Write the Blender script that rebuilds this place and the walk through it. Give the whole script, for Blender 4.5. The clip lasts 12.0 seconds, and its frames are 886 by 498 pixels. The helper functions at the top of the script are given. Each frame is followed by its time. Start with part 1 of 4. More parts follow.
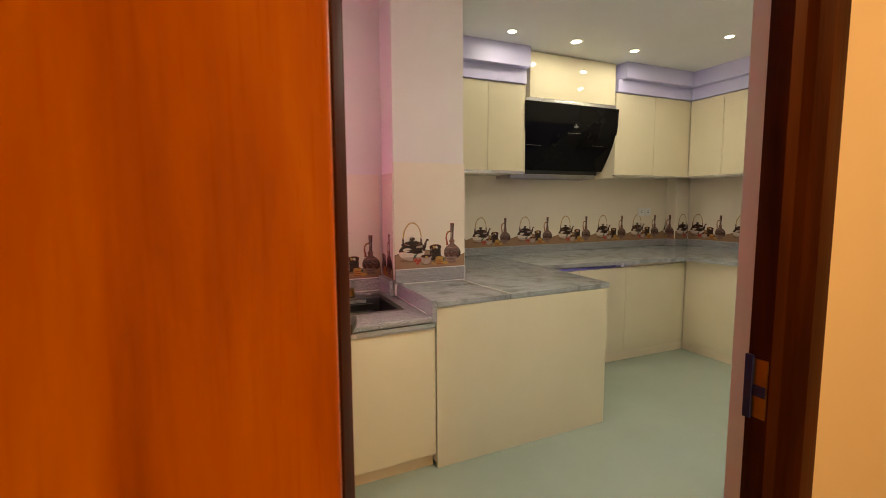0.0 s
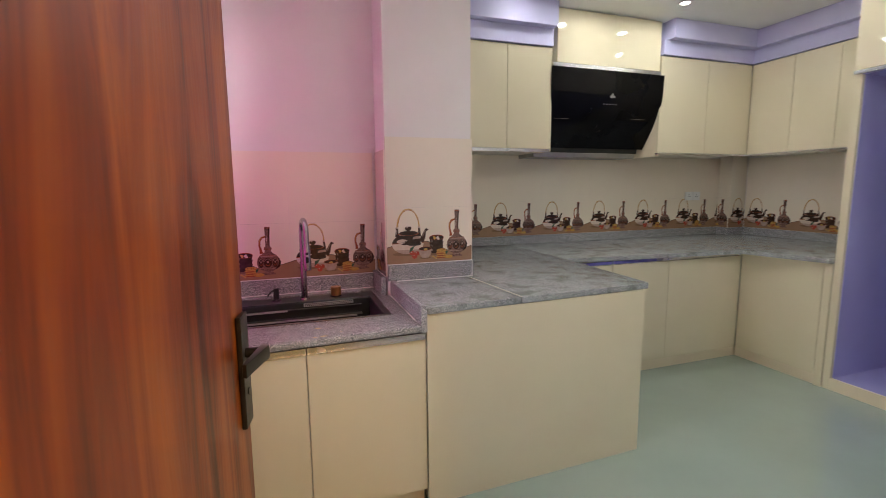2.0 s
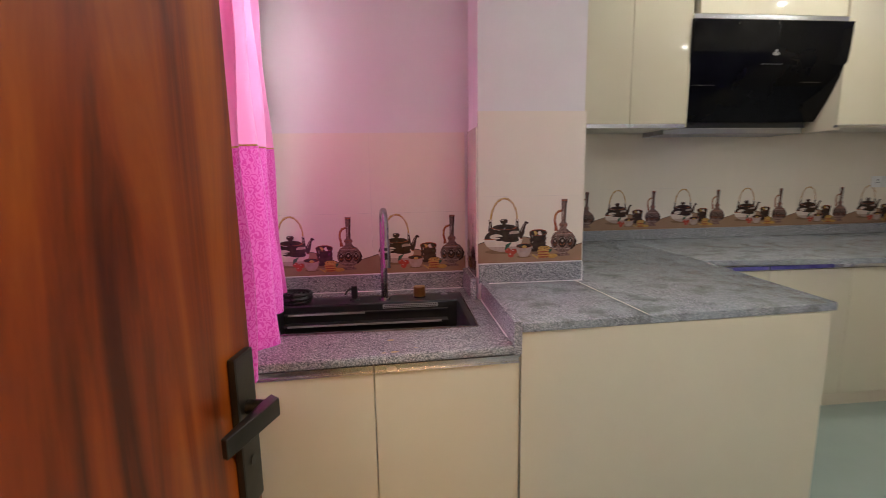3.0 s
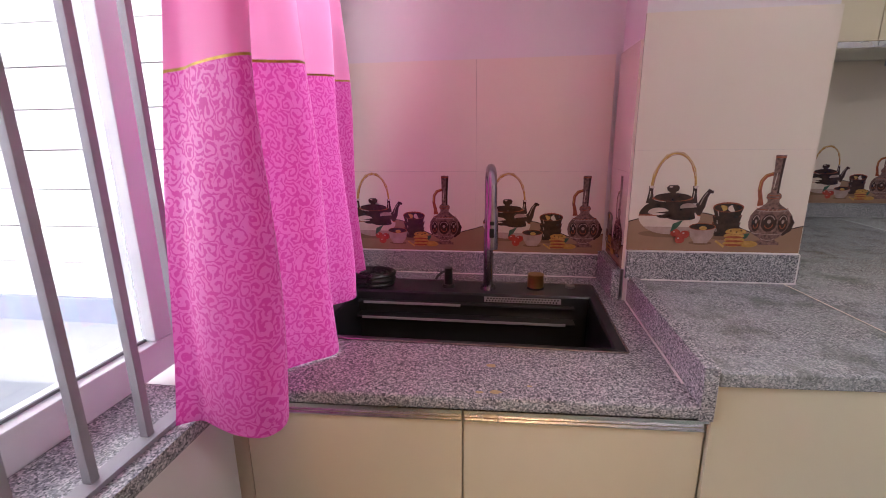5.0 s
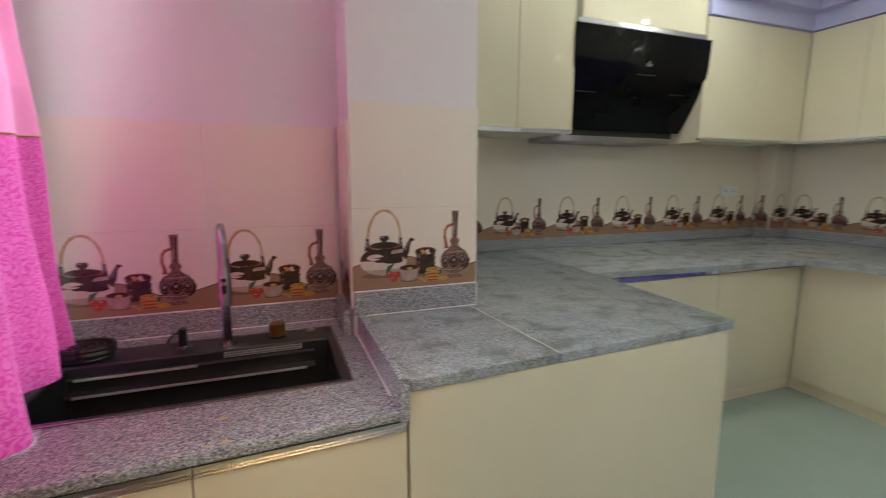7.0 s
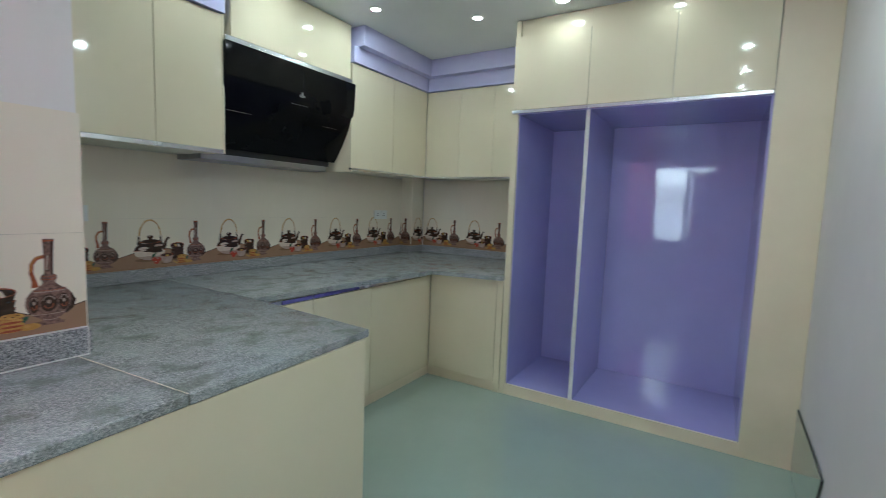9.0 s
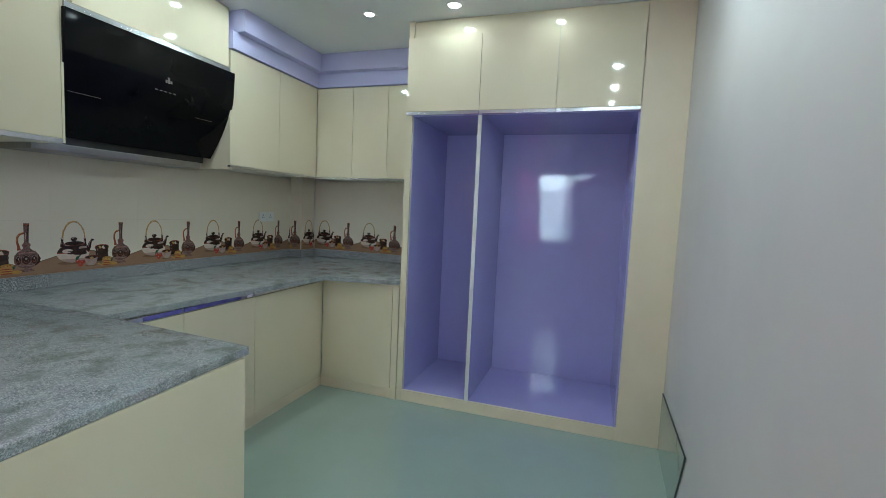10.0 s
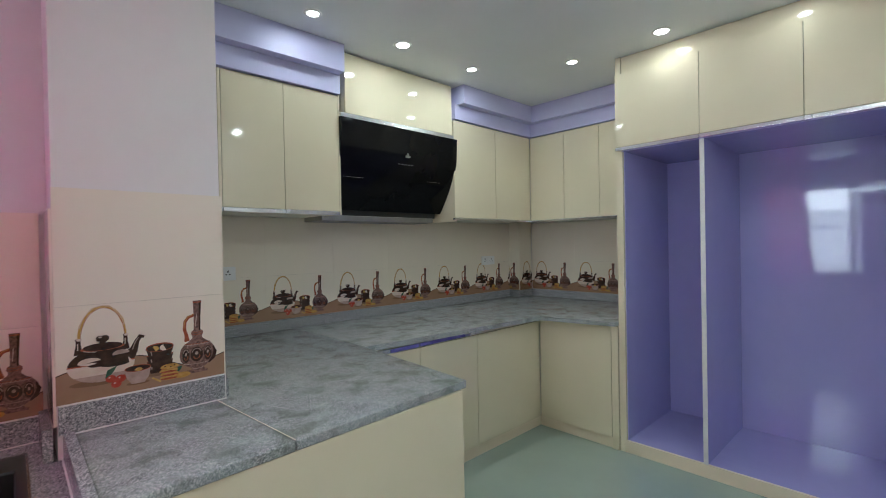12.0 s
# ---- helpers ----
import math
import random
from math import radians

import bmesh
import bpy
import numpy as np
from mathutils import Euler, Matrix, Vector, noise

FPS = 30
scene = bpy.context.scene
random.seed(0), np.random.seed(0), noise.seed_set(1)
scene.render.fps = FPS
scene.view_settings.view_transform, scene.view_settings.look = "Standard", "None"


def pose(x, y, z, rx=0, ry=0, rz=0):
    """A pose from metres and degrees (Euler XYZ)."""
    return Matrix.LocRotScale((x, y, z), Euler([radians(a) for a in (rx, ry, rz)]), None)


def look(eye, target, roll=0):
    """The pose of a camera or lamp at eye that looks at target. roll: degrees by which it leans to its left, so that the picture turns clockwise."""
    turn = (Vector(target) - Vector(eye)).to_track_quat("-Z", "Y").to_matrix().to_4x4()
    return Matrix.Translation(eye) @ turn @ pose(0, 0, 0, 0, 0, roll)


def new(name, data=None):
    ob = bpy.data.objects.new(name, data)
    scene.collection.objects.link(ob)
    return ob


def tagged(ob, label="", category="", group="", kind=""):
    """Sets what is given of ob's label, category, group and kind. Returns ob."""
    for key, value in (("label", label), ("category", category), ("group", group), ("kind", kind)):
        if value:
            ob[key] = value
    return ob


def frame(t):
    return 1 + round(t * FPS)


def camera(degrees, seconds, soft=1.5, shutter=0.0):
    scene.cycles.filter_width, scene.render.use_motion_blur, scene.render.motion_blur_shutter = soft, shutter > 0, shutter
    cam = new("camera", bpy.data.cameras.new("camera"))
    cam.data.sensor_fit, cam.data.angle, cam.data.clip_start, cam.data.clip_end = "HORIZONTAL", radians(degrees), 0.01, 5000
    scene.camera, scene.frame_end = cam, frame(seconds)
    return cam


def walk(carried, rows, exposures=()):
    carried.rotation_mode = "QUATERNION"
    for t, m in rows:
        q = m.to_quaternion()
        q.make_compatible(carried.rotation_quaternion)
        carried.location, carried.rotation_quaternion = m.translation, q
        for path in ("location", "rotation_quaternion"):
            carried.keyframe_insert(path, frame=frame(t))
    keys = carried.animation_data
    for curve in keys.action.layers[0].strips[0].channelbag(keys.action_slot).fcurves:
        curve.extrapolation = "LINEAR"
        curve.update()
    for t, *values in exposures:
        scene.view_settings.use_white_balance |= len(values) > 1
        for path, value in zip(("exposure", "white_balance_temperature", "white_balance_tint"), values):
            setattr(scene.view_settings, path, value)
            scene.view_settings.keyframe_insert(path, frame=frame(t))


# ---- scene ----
cam = camera(88.7, 12.0, soft=0.75, shutter=0.35)
PATH = [
    (0, (0.163, 0.079, 1.415), (0.959, 1.903, 1.215), -0.3),
    (0.5, (0.233, 0.188, 1.43), (1.067, 1.994, 1.223), -0.6),
    (1, (0.315, 0.266, 1.424), (1.146, 2.074, 1.228), -0.8),
    (1.5, (0.416, 0.328, 1.405), (1.197, 2.157, 1.192), -1.0),
    (2, (0.516, 0.429, 1.403), (1.161, 2.303, 1.138), -0.5),
    (2.5, (0.587, 0.598, 1.398), (1.031, 2.525, 1.104), -0.5),
    (3, (0.649, 0.789, 1.393), (0.849, 2.754, 1.079), -0.9),
    (3.5, (0.71, 0.967, 1.417), (0.656, 2.934, 1.058), -0.8),
    (5.3, (0.635, 1.409, 1.341), (0.357, 3.317, 0.808), -0.8),
    (5.5, (0.633, 1.433, 1.336), (0.371, 3.335, 0.779), -0.8),
    (6, (0.633, 1.436, 1.331), (0.441, 3.354, 0.799), -0.8),
    (6.5, (0.715, 1.333, 1.358), (0.921, 3.283, 0.962), -0.7),
    (7, (0.755, 1.17, 1.408), (1.448, 3.021, 1.1), 0.1),
    (7.5, (0.792, 1.1, 1.417), (1.841, 2.783, 1.159), 0.4),
    (7.7, (0.807, 1.093, 1.4), (1.972, 2.703, 1.174), 0.2),
    (9.5, (0.909, 1.06, 1.44), (2.735, 1.854, 1.248), 2.8),
    (10, (0.949, 1.091, 1.439), (2.84, 1.718, 1.268), 2.6),
    (10.5, (0.953, 1.071, 1.46), (2.762, 1.916, 1.337), 1.3),
    (11, (0.936, 1.046, 1.477), (2.578, 2.187, 1.422), -0.5),
    (11.5, (0.925, 1.027, 1.485), (2.408, 2.369, 1.49), -1.3),
    (12, (0.92, 0.967, 1.472), (2.3, 2.414, 1.453), -1.1),
]
walk(cam, [(t, look(eye, target, roll)) for t, eye, target, roll in PATH],
     [(0.0, 0.22, 8600, 7), (0.5, 0.40, 7950, 9), (1.0, 0.38, 6950, 9), (2.0, 0.25, 6550, 9), (2.5, 0.16, 6480, 9), (3.5, 0.10, 6500, 16), (5.5, 0.03, 6300, 21), (6.5, 0.07, 6250, 8), (7.0, 0.12, 6250, 1), (7.5, 0.12, 6150, 3), (9.5, 0.08, 5450, -6), (10.5, 0.08, 5480, -6), (12.0, 0.08, 5760, 0)])

# ---- light ----
world = bpy.data.worlds.new("sky")
scene.world = world
world.use_nodes = True
wn = world.node_tree
sky = wn.nodes.new("ShaderNodeTexSky")
sky.sky_type, sky.sun_disc = "NISHITA", False
sky.sun_elevation, sky.sun_rotation = radians(48), radians(-100)
wn.links.new(sky.outputs[0], wn.nodes["Background"].inputs[0])
wn.nodes["Background"].inputs[1].default_value = 0.12
sun = new("sun", bpy.data.lights.new("sun", "SUN"))
sun.data.energy, sun.data.angle, sun.data.color = 5.0, radians(0.5), (1.0, 0.95, 0.86)
sun.matrix_world = look((0.9, -3.2, 3.8), (0, 0, 0))


def area(name, m, w, h, power, colour):
    ob = new(name, bpy.data.lights.new(name, "AREA"))
    ob.data.shape, ob.data.size, ob.data.size_y, ob.data.energy, ob.data.color = "RECTANGLE", w, h, power, colour
    ob.matrix_world = m
    return ob


# sky light in the window's opening, and the lamp of the hall
area("window_daylight", look((-0.2, 1.95, 2.05), (2, 1.95, 2.25)), 1.7, 0.36, 13, (0.95, 0.98, 1.0))
area("hall_lamp", look((1.1, -0.7, 2.66), (1.1, -0.7, 0)), 0.3, 0.3, 28, (1.0, 0.60, 0.26))

# ---- materials ----


def material(name):
    m = bpy.data.materials.new(name)
    m.use_nodes = True
    nt = m.node_tree
    return m, nt, nt.nodes["Principled BSDF"]


def node(nt, kind, **values):
    n = nt.nodes.new(kind)
    for k, v in values.items():
        n.inputs[k.replace("_", " ")].default_value = v
    return n


def coords(nt, scale=(1, 1, 1)):
    tc = nt.nodes.new("ShaderNodeTexCoord")
    mp = nt.nodes.new("ShaderNodeMapping")
    mp.inputs["Scale"].default_value = scale
    nt.links.new(tc.outputs["Object"], mp.inputs[0])
    return mp.outputs[0]


def ramp(nt, source, stops):
    r = nt.nodes.new("ShaderNodeValToRGB")
    while len(r.color_ramp.elements) < len(stops):
        r.color_ramp.elements.new(0.5)
    for e, (p, c) in zip(r.color_ramp.elements, stops):
        e.position, e.color = p, (*c, 1)
    nt.links.new(source, r.inputs[0])
    return r.outputs[0]


def noise_of(nt, vec, scale, detail=4, rough=0.5, distort=0.0):
    n = node(nt, "ShaderNodeTexNoise", Scale=scale, Detail=detail, Roughness=rough, Distortion=distort)
    nt.links.new(vec, n.inputs["Vector"])
    return n.outputs["Fac"]


def relief(nt, bsdf, source, strength, distance):
    b = node(nt, "ShaderNodeBump", Strength=strength, Distance=distance)
    nt.links.new(source, b.inputs["Height"])
    nt.links.new(b.outputs[0], bsdf.inputs["Normal"])


def surface(name, dark, light, scale, rough, metal=0.0, coat=0.0, bump=0.1, bump_scale=150, distance=0.001, ior=1.5, aspect=(1, 1, 1)):
    """A plain finish with a slow drift of tone, uneven gloss and fine relief."""
    m, nt, b = material(name)
    v = coords(nt, aspect)
    slow = noise_of(nt, v, scale, 5, 0.6)
    nt.links.new(ramp(nt, slow, [(0.3, dark), (0.7, light)]), b.inputs["Base Color"])
    r = ramp(nt, noise_of(nt, v, scale * 2.3, 1), [(0.2, (rough * 0.93,) * 3), (0.8, (min(1, rough * 1.08),) * 3)])
    nt.links.new(r, b.inputs["Roughness"])
    b.inputs["Metallic"].default_value, b.inputs["IOR"].default_value = metal, ior
    b.inputs["Coat Weight"].default_value, b.inputs["Coat Roughness"].default_value = coat, 0.04
    relief(nt, b, noise_of(nt, v, bump_scale, 3), bump, distance)
    return m


def granite(name, tones, dusty=0.0):
    m, nt, b = material(name)
    v = coords(nt)
    vo = node(nt, "ShaderNodeTexVoronoi", Scale=340.0)
    nt.links.new(v, vo.inputs["Vector"])
    grains = ramp(nt, vo.outputs["Color"], tones)
    mix = nt.nodes.new("ShaderNodeMix")
    mix.data_type = "RGBA"
    nt.links.new(grains, mix.inputs[6])
    nt.links.new(ramp(nt, noise_of(nt, v, 150, 6, 0.7), [(0.40, tones[0][1]), (0.52, tones[2][1]), (0.62, tones[-1][1])]), mix.inputs[7])
    mix.inputs[0].default_value = 0.24
    dust = nt.nodes.new("ShaderNodeMix")
    dust.data_type = "RGBA"
    nt.links.new(mix.outputs[2], dust.inputs[6])
    dust.inputs[7].default_value = (0.43, 0.48, 0.48, 1)
    nt.links.new(ramp(nt, noise_of(nt, v, 11.0, 3, 0.55), [(0.30, (0.02 + 0.25 * dusty,) * 3), (0.72, (0.18 + 0.75 * dusty,) * 3)]), dust.inputs[0])
    wipe = nt.nodes.new("ShaderNodeMix")
    wipe.data_type = "RGBA"
    nt.links.new(dust.outputs[2], wipe.inputs[6])
    wipe.inputs[7].default_value = (0.135, 0.15, 0.125, 1)
    nt.links.new(ramp(nt, noise_of(nt, v, 9.0, 4, 0.6), [(0.50, (0.0,) * 3), (0.66, (dusty,) * 3)]), wipe.inputs[0])
    nt.links.new(wipe.outputs[2], b.inputs["Base Color"])
    b.inputs["Roughness"].default_value = 0.18
    relief(nt, b, noise_of(nt, v, 300, 3), 0.06, 0.001)
    return m


def wood(name, dark, mid, light, rough, coat, streak=1.0, gloss=0.25):
    m, nt, b = material(name)
    v = coords(nt, (5, 5, 0.5))
    grain = noise_of(nt, v, 1.9 * streak, 8, 0.60, 1.9)
    fine = noise_of(nt, coords(nt, (60, 60, 1.6)), 3.0, 6, 0.6)
    add = node(nt, "ShaderNodeMath")
    add.operation = "MULTIPLY_ADD"
    nt.links.new(fine, add.inputs[0])
    add.inputs[1].default_value = 0.13
    nt.links.new(grain, add.inputs[2])
    nt.links.new(ramp(nt, add.outputs[0], [(0.36, dark), (0.54, mid), (0.76, light)]), b.inputs["Base Color"])
    nt.links.new(ramp(nt, fine, [(0.3, (rough * 0.8,) * 3), (0.7, (rough * 1.2,) * 3)]), b.inputs["Roughness"])
    b.inputs["Coat Weight"].default_value, b.inputs["Coat Roughness"].default_value = coat, 0.28
    b.inputs["Specular IOR Level"].default_value = gloss
    relief(nt, b, add.outputs[0], 0.12, 0.002)
    return m


def glow(name, colour, strength):
    m, nt, b = material(name)
    b.inputs["Emission Color"].default_value, b.inputs["Emission Strength"].default_value = (*colour, 1), strength
    b.inputs["Base Color"].default_value = (*colour, 1)
    return m


WALL = surface("wall_paint", (0.74, 0.70, 0.68), (0.80, 0.76, 0.74), 1.6, 0.5, bump=0.08, bump_scale=90)
HALL_PAINT = surface("hall_wall_paint", (0.80, 0.66, 0.54), (0.84, 0.71, 0.58), 1.6, 0.55, bump=0.08, bump_scale=90)
CEILING = surface("ceiling_paint", (0.82, 0.84, 0.85), (0.87, 0.89, 0.90), 1.2, 0.6, bump=0.06, bump_scale=90)
LILAC = surface("lilac_paint", (0.55, 0.54, 0.80), (0.61, 0.60, 0.86), 2.0, 0.45, bump=0.08, bump_scale=80)
VIOLET = surface("violet_gloss_laminate", (0.41, 0.39, 0.71), (0.47, 0.45, 0.77), 1.2, 0.06, coat=0.4, bump=0.06, bump_scale=9, distance=0.001)
CREAM = surface("cream_gloss_laminate", (0.76, 0.68, 0.49), (0.80, 0.72, 0.53), 1.3, 0.055, coat=0.5, bump=0.03, bump_scale=9)
CREAM_EDGE = surface("cream_edge_band", (0.74, 0.64, 0.47), (0.79, 0.69, 0.52), 3, 0.4)
CARCASS = surface("cabinet_carcass", (0.70, 0.66, 0.56), (0.74, 0.70, 0.60), 3, 0.5)
TILE = surface("cream_glazed_tile", (0.83, 0.75, 0.62), (0.87, 0.79, 0.66), 1.5, 0.14, coat=0.3, bump=0.05, bump_scale=14)
GROUT = surface("tile_grout", (0.76, 0.68, 0.57), (0.82, 0.74, 0.62), 20, 0.8)
SEAL = surface("white_sealant", (0.72, 0.70, 0.68), (0.80, 0.78, 0.76), 20, 0.5)
GRANITE = granite("speckled_grey_granite", [(0.18, (0.02, 0.02, 0.028)), (0.34, (0.14, 0.14, 0.16)), (0.58, (0.33, 0.33, 0.35)), (0.85, (0.74, 0.72, 0.73))])
DUSTY_GRANITE = granite("dusty_grey_granite", [(0.18, (0.02, 0.02, 0.028)), (0.34, (0.14, 0.14, 0.16)), (0.58, (0.33, 0.33, 0.35)), (0.85, (0.74, 0.72, 0.73))], 0.6)
FLOOR = surface("pale_green_floor_tile", (0.33, 0.41, 0.35), (0.39, 0.47, 0.41), 0.9, 0.16, coat=0.5, bump=0.02, bump_scale=14)
WOOD = wood("varnished_red_brown_wood", (0.075, 0.009, 0.001), (0.27, 0.046, 0.004), (0.43, 0.112, 0.011), 0.40, 0.28, 1.0, 0.36)
PANEL_WOOD = wood("orange_lacquered_wood", (0.30, 0.052, 0.004), (0.48, 0.100, 0.007), (0.60, 0.155, 0.014), 0.3, 0.4, 0.7)
FRAME_WOOD = wood("dark_brown_lacquered_wood", (0.022, 0.004, 0.001), (0.045, 0.0085, 0.0016), (0.085, 0.019, 0.004), 0.42, 0.0, 0.7, 0.12)
SATIN_STEEL = surface("satin_steel", (0.48, 0.49, 0.51), (0.58, 0.58, 0.60), 8, 0.5, metal=0.7)
ALU = surface("brushed_aluminium", (0.66, 0.67, 0.69), (0.80, 0.81, 0.83), 6, 0.26, metal=1.0, bump=0.05, bump_scale=200)
STEEL = surface("grey_stainless_steel", (0.34, 0.34, 0.35), (0.42, 0.42, 0.43), 6, 0.32, metal=1.0)
BLACKGLASS = surface("black_glass", (0.004, 0.004, 0.005), (0.006, 0.006, 0.008), 4, 0.06, bump=0.0, ior=1.25)
BLACKSINK = surface("black_coated_steel", (0.022, 0.024, 0.028), (0.034, 0.036, 0.041), 6, 0.34, metal=0.3, coat=0.2, bump=0.01)
GUN = surface("gunmetal_grey_metal", (0.36, 0.34, 0.35), (0.44, 0.42, 0.43), 8, 0.24, metal=1.0)
HANDLE = surface("dark_bronze_metal", (0.040, 0.036, 0.032), (0.06, 0.055, 0.048), 10, 0.36, metal=0.7)
BRASS = surface("brass", (0.42, 0.26, 0.07), (0.55, 0.36, 0.12), 20, 0.3, metal=1.0)
BLUEFILM = surface("blue_protective_film", (0.01, 0.02, 0.10), (0.02, 0.03, 0.16), 15, 0.3)
PLASTIC = surface("black_plastic", (0.012, 0.012, 0.013), (0.02, 0.02, 0.021), 20, 0.35)
WHITEPLASTIC = surface("white_plastic", (0.76, 0.76, 0.74), (0.80, 0.80, 0.78), 20, 0.35)
PVC = surface("white_pvc_frame", (0.76, 0.76, 0.78), (0.82, 0.82, 0.84), 5, 0.35)
BAR = surface("grey_painted_steel", (0.30, 0.29, 0.31), (0.38, 0.37, 0.40), 8, 0.4)
LAMP = glow("lamp_diffuser", (1.0, 0.97, 0.93), 28.0)
BLOCKWALL = surface("white_rendered_blocks", (0.82, 0.82, 0.81), (0.88, 0.88, 0.87), 1.5, 0.8, bump=0.2, bump_scale=40)
JOINT = surface("grey_mortar", (0.20, 0.20, 0.21), (0.26, 0.26, 0.27), 10, 0.9)
STAIN = surface("dried_yellow_glue", (0.36, 0.27, 0.10), (0.50, 0.40, 0.20), 60, 0.5)
YARD = surface("grey_concrete", (0.28, 0.30, 0.32), (0.36, 0.38, 0.40), 2, 0.8, bump=0.3, bump_scale=60)
SLATE = surface("blue_grey_stone", (0.22, 0.26, 0.34), (0.30, 0.34, 0.42), 4, 0.7)

# ---- helpers of this scene ----


def box(bm, x0, x1, y0, y1, z0, z1, bevel=0.0, mat=0):
    made = bmesh.ops.create_cube(bm, size=1, matrix=Matrix.Translation(((x0 + x1) / 2, (y0 + y1) / 2, (z0 + z1) / 2)) @ Matrix.Diagonal((x1 - x0, y1 - y0, z1 - z0, 1)))
    faces = {f for v in made["verts"] for f in v.link_faces}
    for f in faces:
        f.material_index = mat
    if bevel:
        edges = {e for v in made["verts"] for e in v.link_edges}
        bmesh.ops.bevel(bm, geom=list(edges), offset=bevel, segments=2, profile=0.7, affect="EDGES")
    return bm


def boxed(x0, x1, y0, y1, z0, z1, bevel=0.0):
    return box(bmesh.new(), x0, x1, y0, y1, z0, z1, bevel)


def prism(bm, outline, z0, z1, bevel=0.0):
    """A slab over a plan outline, given counter-clockwise."""
    low = [bm.verts.new((x, y, z0)) for x, y in outline]
    high = [bm.verts.new((x, y, z1)) for x, y in outline]
    n = len(outline)
    faces = [bm.faces.new(high), bm.faces.new(low[::-1])]
    for i in range(n):
        faces.append(bm.faces.new((low[i], low[(i + 1) % n], high[(i + 1) % n], high[i])))
    if bevel:
        bmesh.ops.bevel(bm, geom=list({e for f in faces for e in f.edges}), offset=bevel, segments=3, profile=0.6, affect="EDGES")
    return bm


def cylinder(bm, base, top, r0, r1=None, n=20):
    a, b = Vector(base), Vector(top)
    turn = (b - a).to_track_quat("Z", "Y").to_matrix().to_4x4()
    bmesh.ops.create_cone(bm, cap_ends=True, segments=n, radius1=r0, radius2=r0 if r1 is None else r1, depth=(b - a).length, matrix=Matrix.Translation((a + b) / 2) @ turn)
    return bm


def tube(bm, points, radius, n=12):
    """A round bar along points."""
    rings = []
    pts = [Vector(p) for p in points]
    for i, p in enumerate(pts):
        way = (pts[min(i + 1, len(pts) - 1)] - pts[max(i - 1, 0)]).normalized()
        side = way.cross(Vector((1, 0.02, 0.03))).normalized()
        up = side.cross(way)
        r = radius[i] if isinstance(radius, (list, tuple)) else radius
        rings.append([bm.verts.new(p + r * (math.cos(2 * math.pi * k / n) * side + math.sin(2 * math.pi * k / n) * up)) for k in range(n)])
    for a, b in zip(rings, rings[1:]):
        for k in range(n):
            bm.faces.new((a[k], a[(k + 1) % n], b[(k + 1) % n], b[k]))
    bm.faces.new(rings[0][::-1]), bm.faces.new(rings[-1])
    return bm


def mesh_of(name, bm, mats, smooth=False):
    bmesh.ops.recalc_face_normals(bm, faces=bm.faces)
    me = bpy.data.meshes.new(name)
    bm.to_mesh(me)
    bm.free()
    for m in mats if isinstance(mats, (list, tuple)) else [mats]:
        me.materials.append(m)
    if smooth:
        me.shade_smooth()
        me.set_sharp_from_angle(angle=radians(40))
    return me


def part(name, bm, mats, parent, label="", smooth=False):
    ob = new(name, mesh_of(name, bm, mats, smooth))
    ob.parent = parent
    return tagged(ob, label)


def thing(name, label, category, at=(0, 0, 0), group=""):
    ob = new(name)
    ob.empty_display_size = 0.1
    ob.location = at
    return tagged(ob, label, category, group)


def structure(name, bm, mats, label, category="", smooth=False):
    ob = new(name, mesh_of(name, bm, mats, smooth))
    return tagged(ob, label, category or name.split("_")[0], kind="structure")


# ---- plan ----
CEIL = 2.75
BACK, RIGHT, SINKWALL, COLFACE = 3.98, 4.98, 3.035, 2.785
COL0, COL1 = 1.012, 1.492
DOORWALL0, DOORWALL1 = 0.69, 0.608  # kitchen face of the door wall, at the door and at the tall unit
HALLFACE = 0.575
JAMB0, JAMB1 = 0.279, 1.088
SINKTOP, TOP = 0.834, 0.910

PLAN = [(-1.6, -2.2), (5.3, -2.2), (5.3, 4.3), (-0.25, 4.3), (-0.25, HALLFACE + 0.1), (-1.6, HALLFACE + 0.1)]
structure("floor", prism(bmesh.new(), PLAN, -0.2, 0.0), FLOOR, "pale green glossy tiled kitchen floor")
structure("ceiling", prism(bmesh.new(), PLAN, CEIL, CEIL + 0.2), CEILING, "plain white painted ceiling with downlights")
structure("wall_back", boxed(COL1, 5.2, BACK, BACK + 0.2, 0, CEIL), WALL, "plastered back wall behind the counter")
structure("wall_right", boxed(RIGHT, RIGHT + 0.2, 0.4, BACK, 0, CEIL), WALL, "plastered end wall behind the tall unit")
structure("wall_sink", boxed(-0.25, COL0, SINKWALL, SINKWALL + 0.2, 0, CEIL), WALL, "pinkish white wall above the sink")
structure("wall_column", boxed(COL0, COL1, COLFACE, BACK + 0.2, 0, CEIL), WALL, "white plastered column between sink and counter")
structure("wall_side_pier", boxed(4.92, RIGHT, 2.43, 2.655, TOP + 0.001, 1.68), TILE, "shallow tiled pier beside the tall unit")
structure("wall_corner_pier", boxed(4.765, RIGHT, 3.845, BACK, 0, CEIL), TILE, "small tiled pier in the corner of the room")

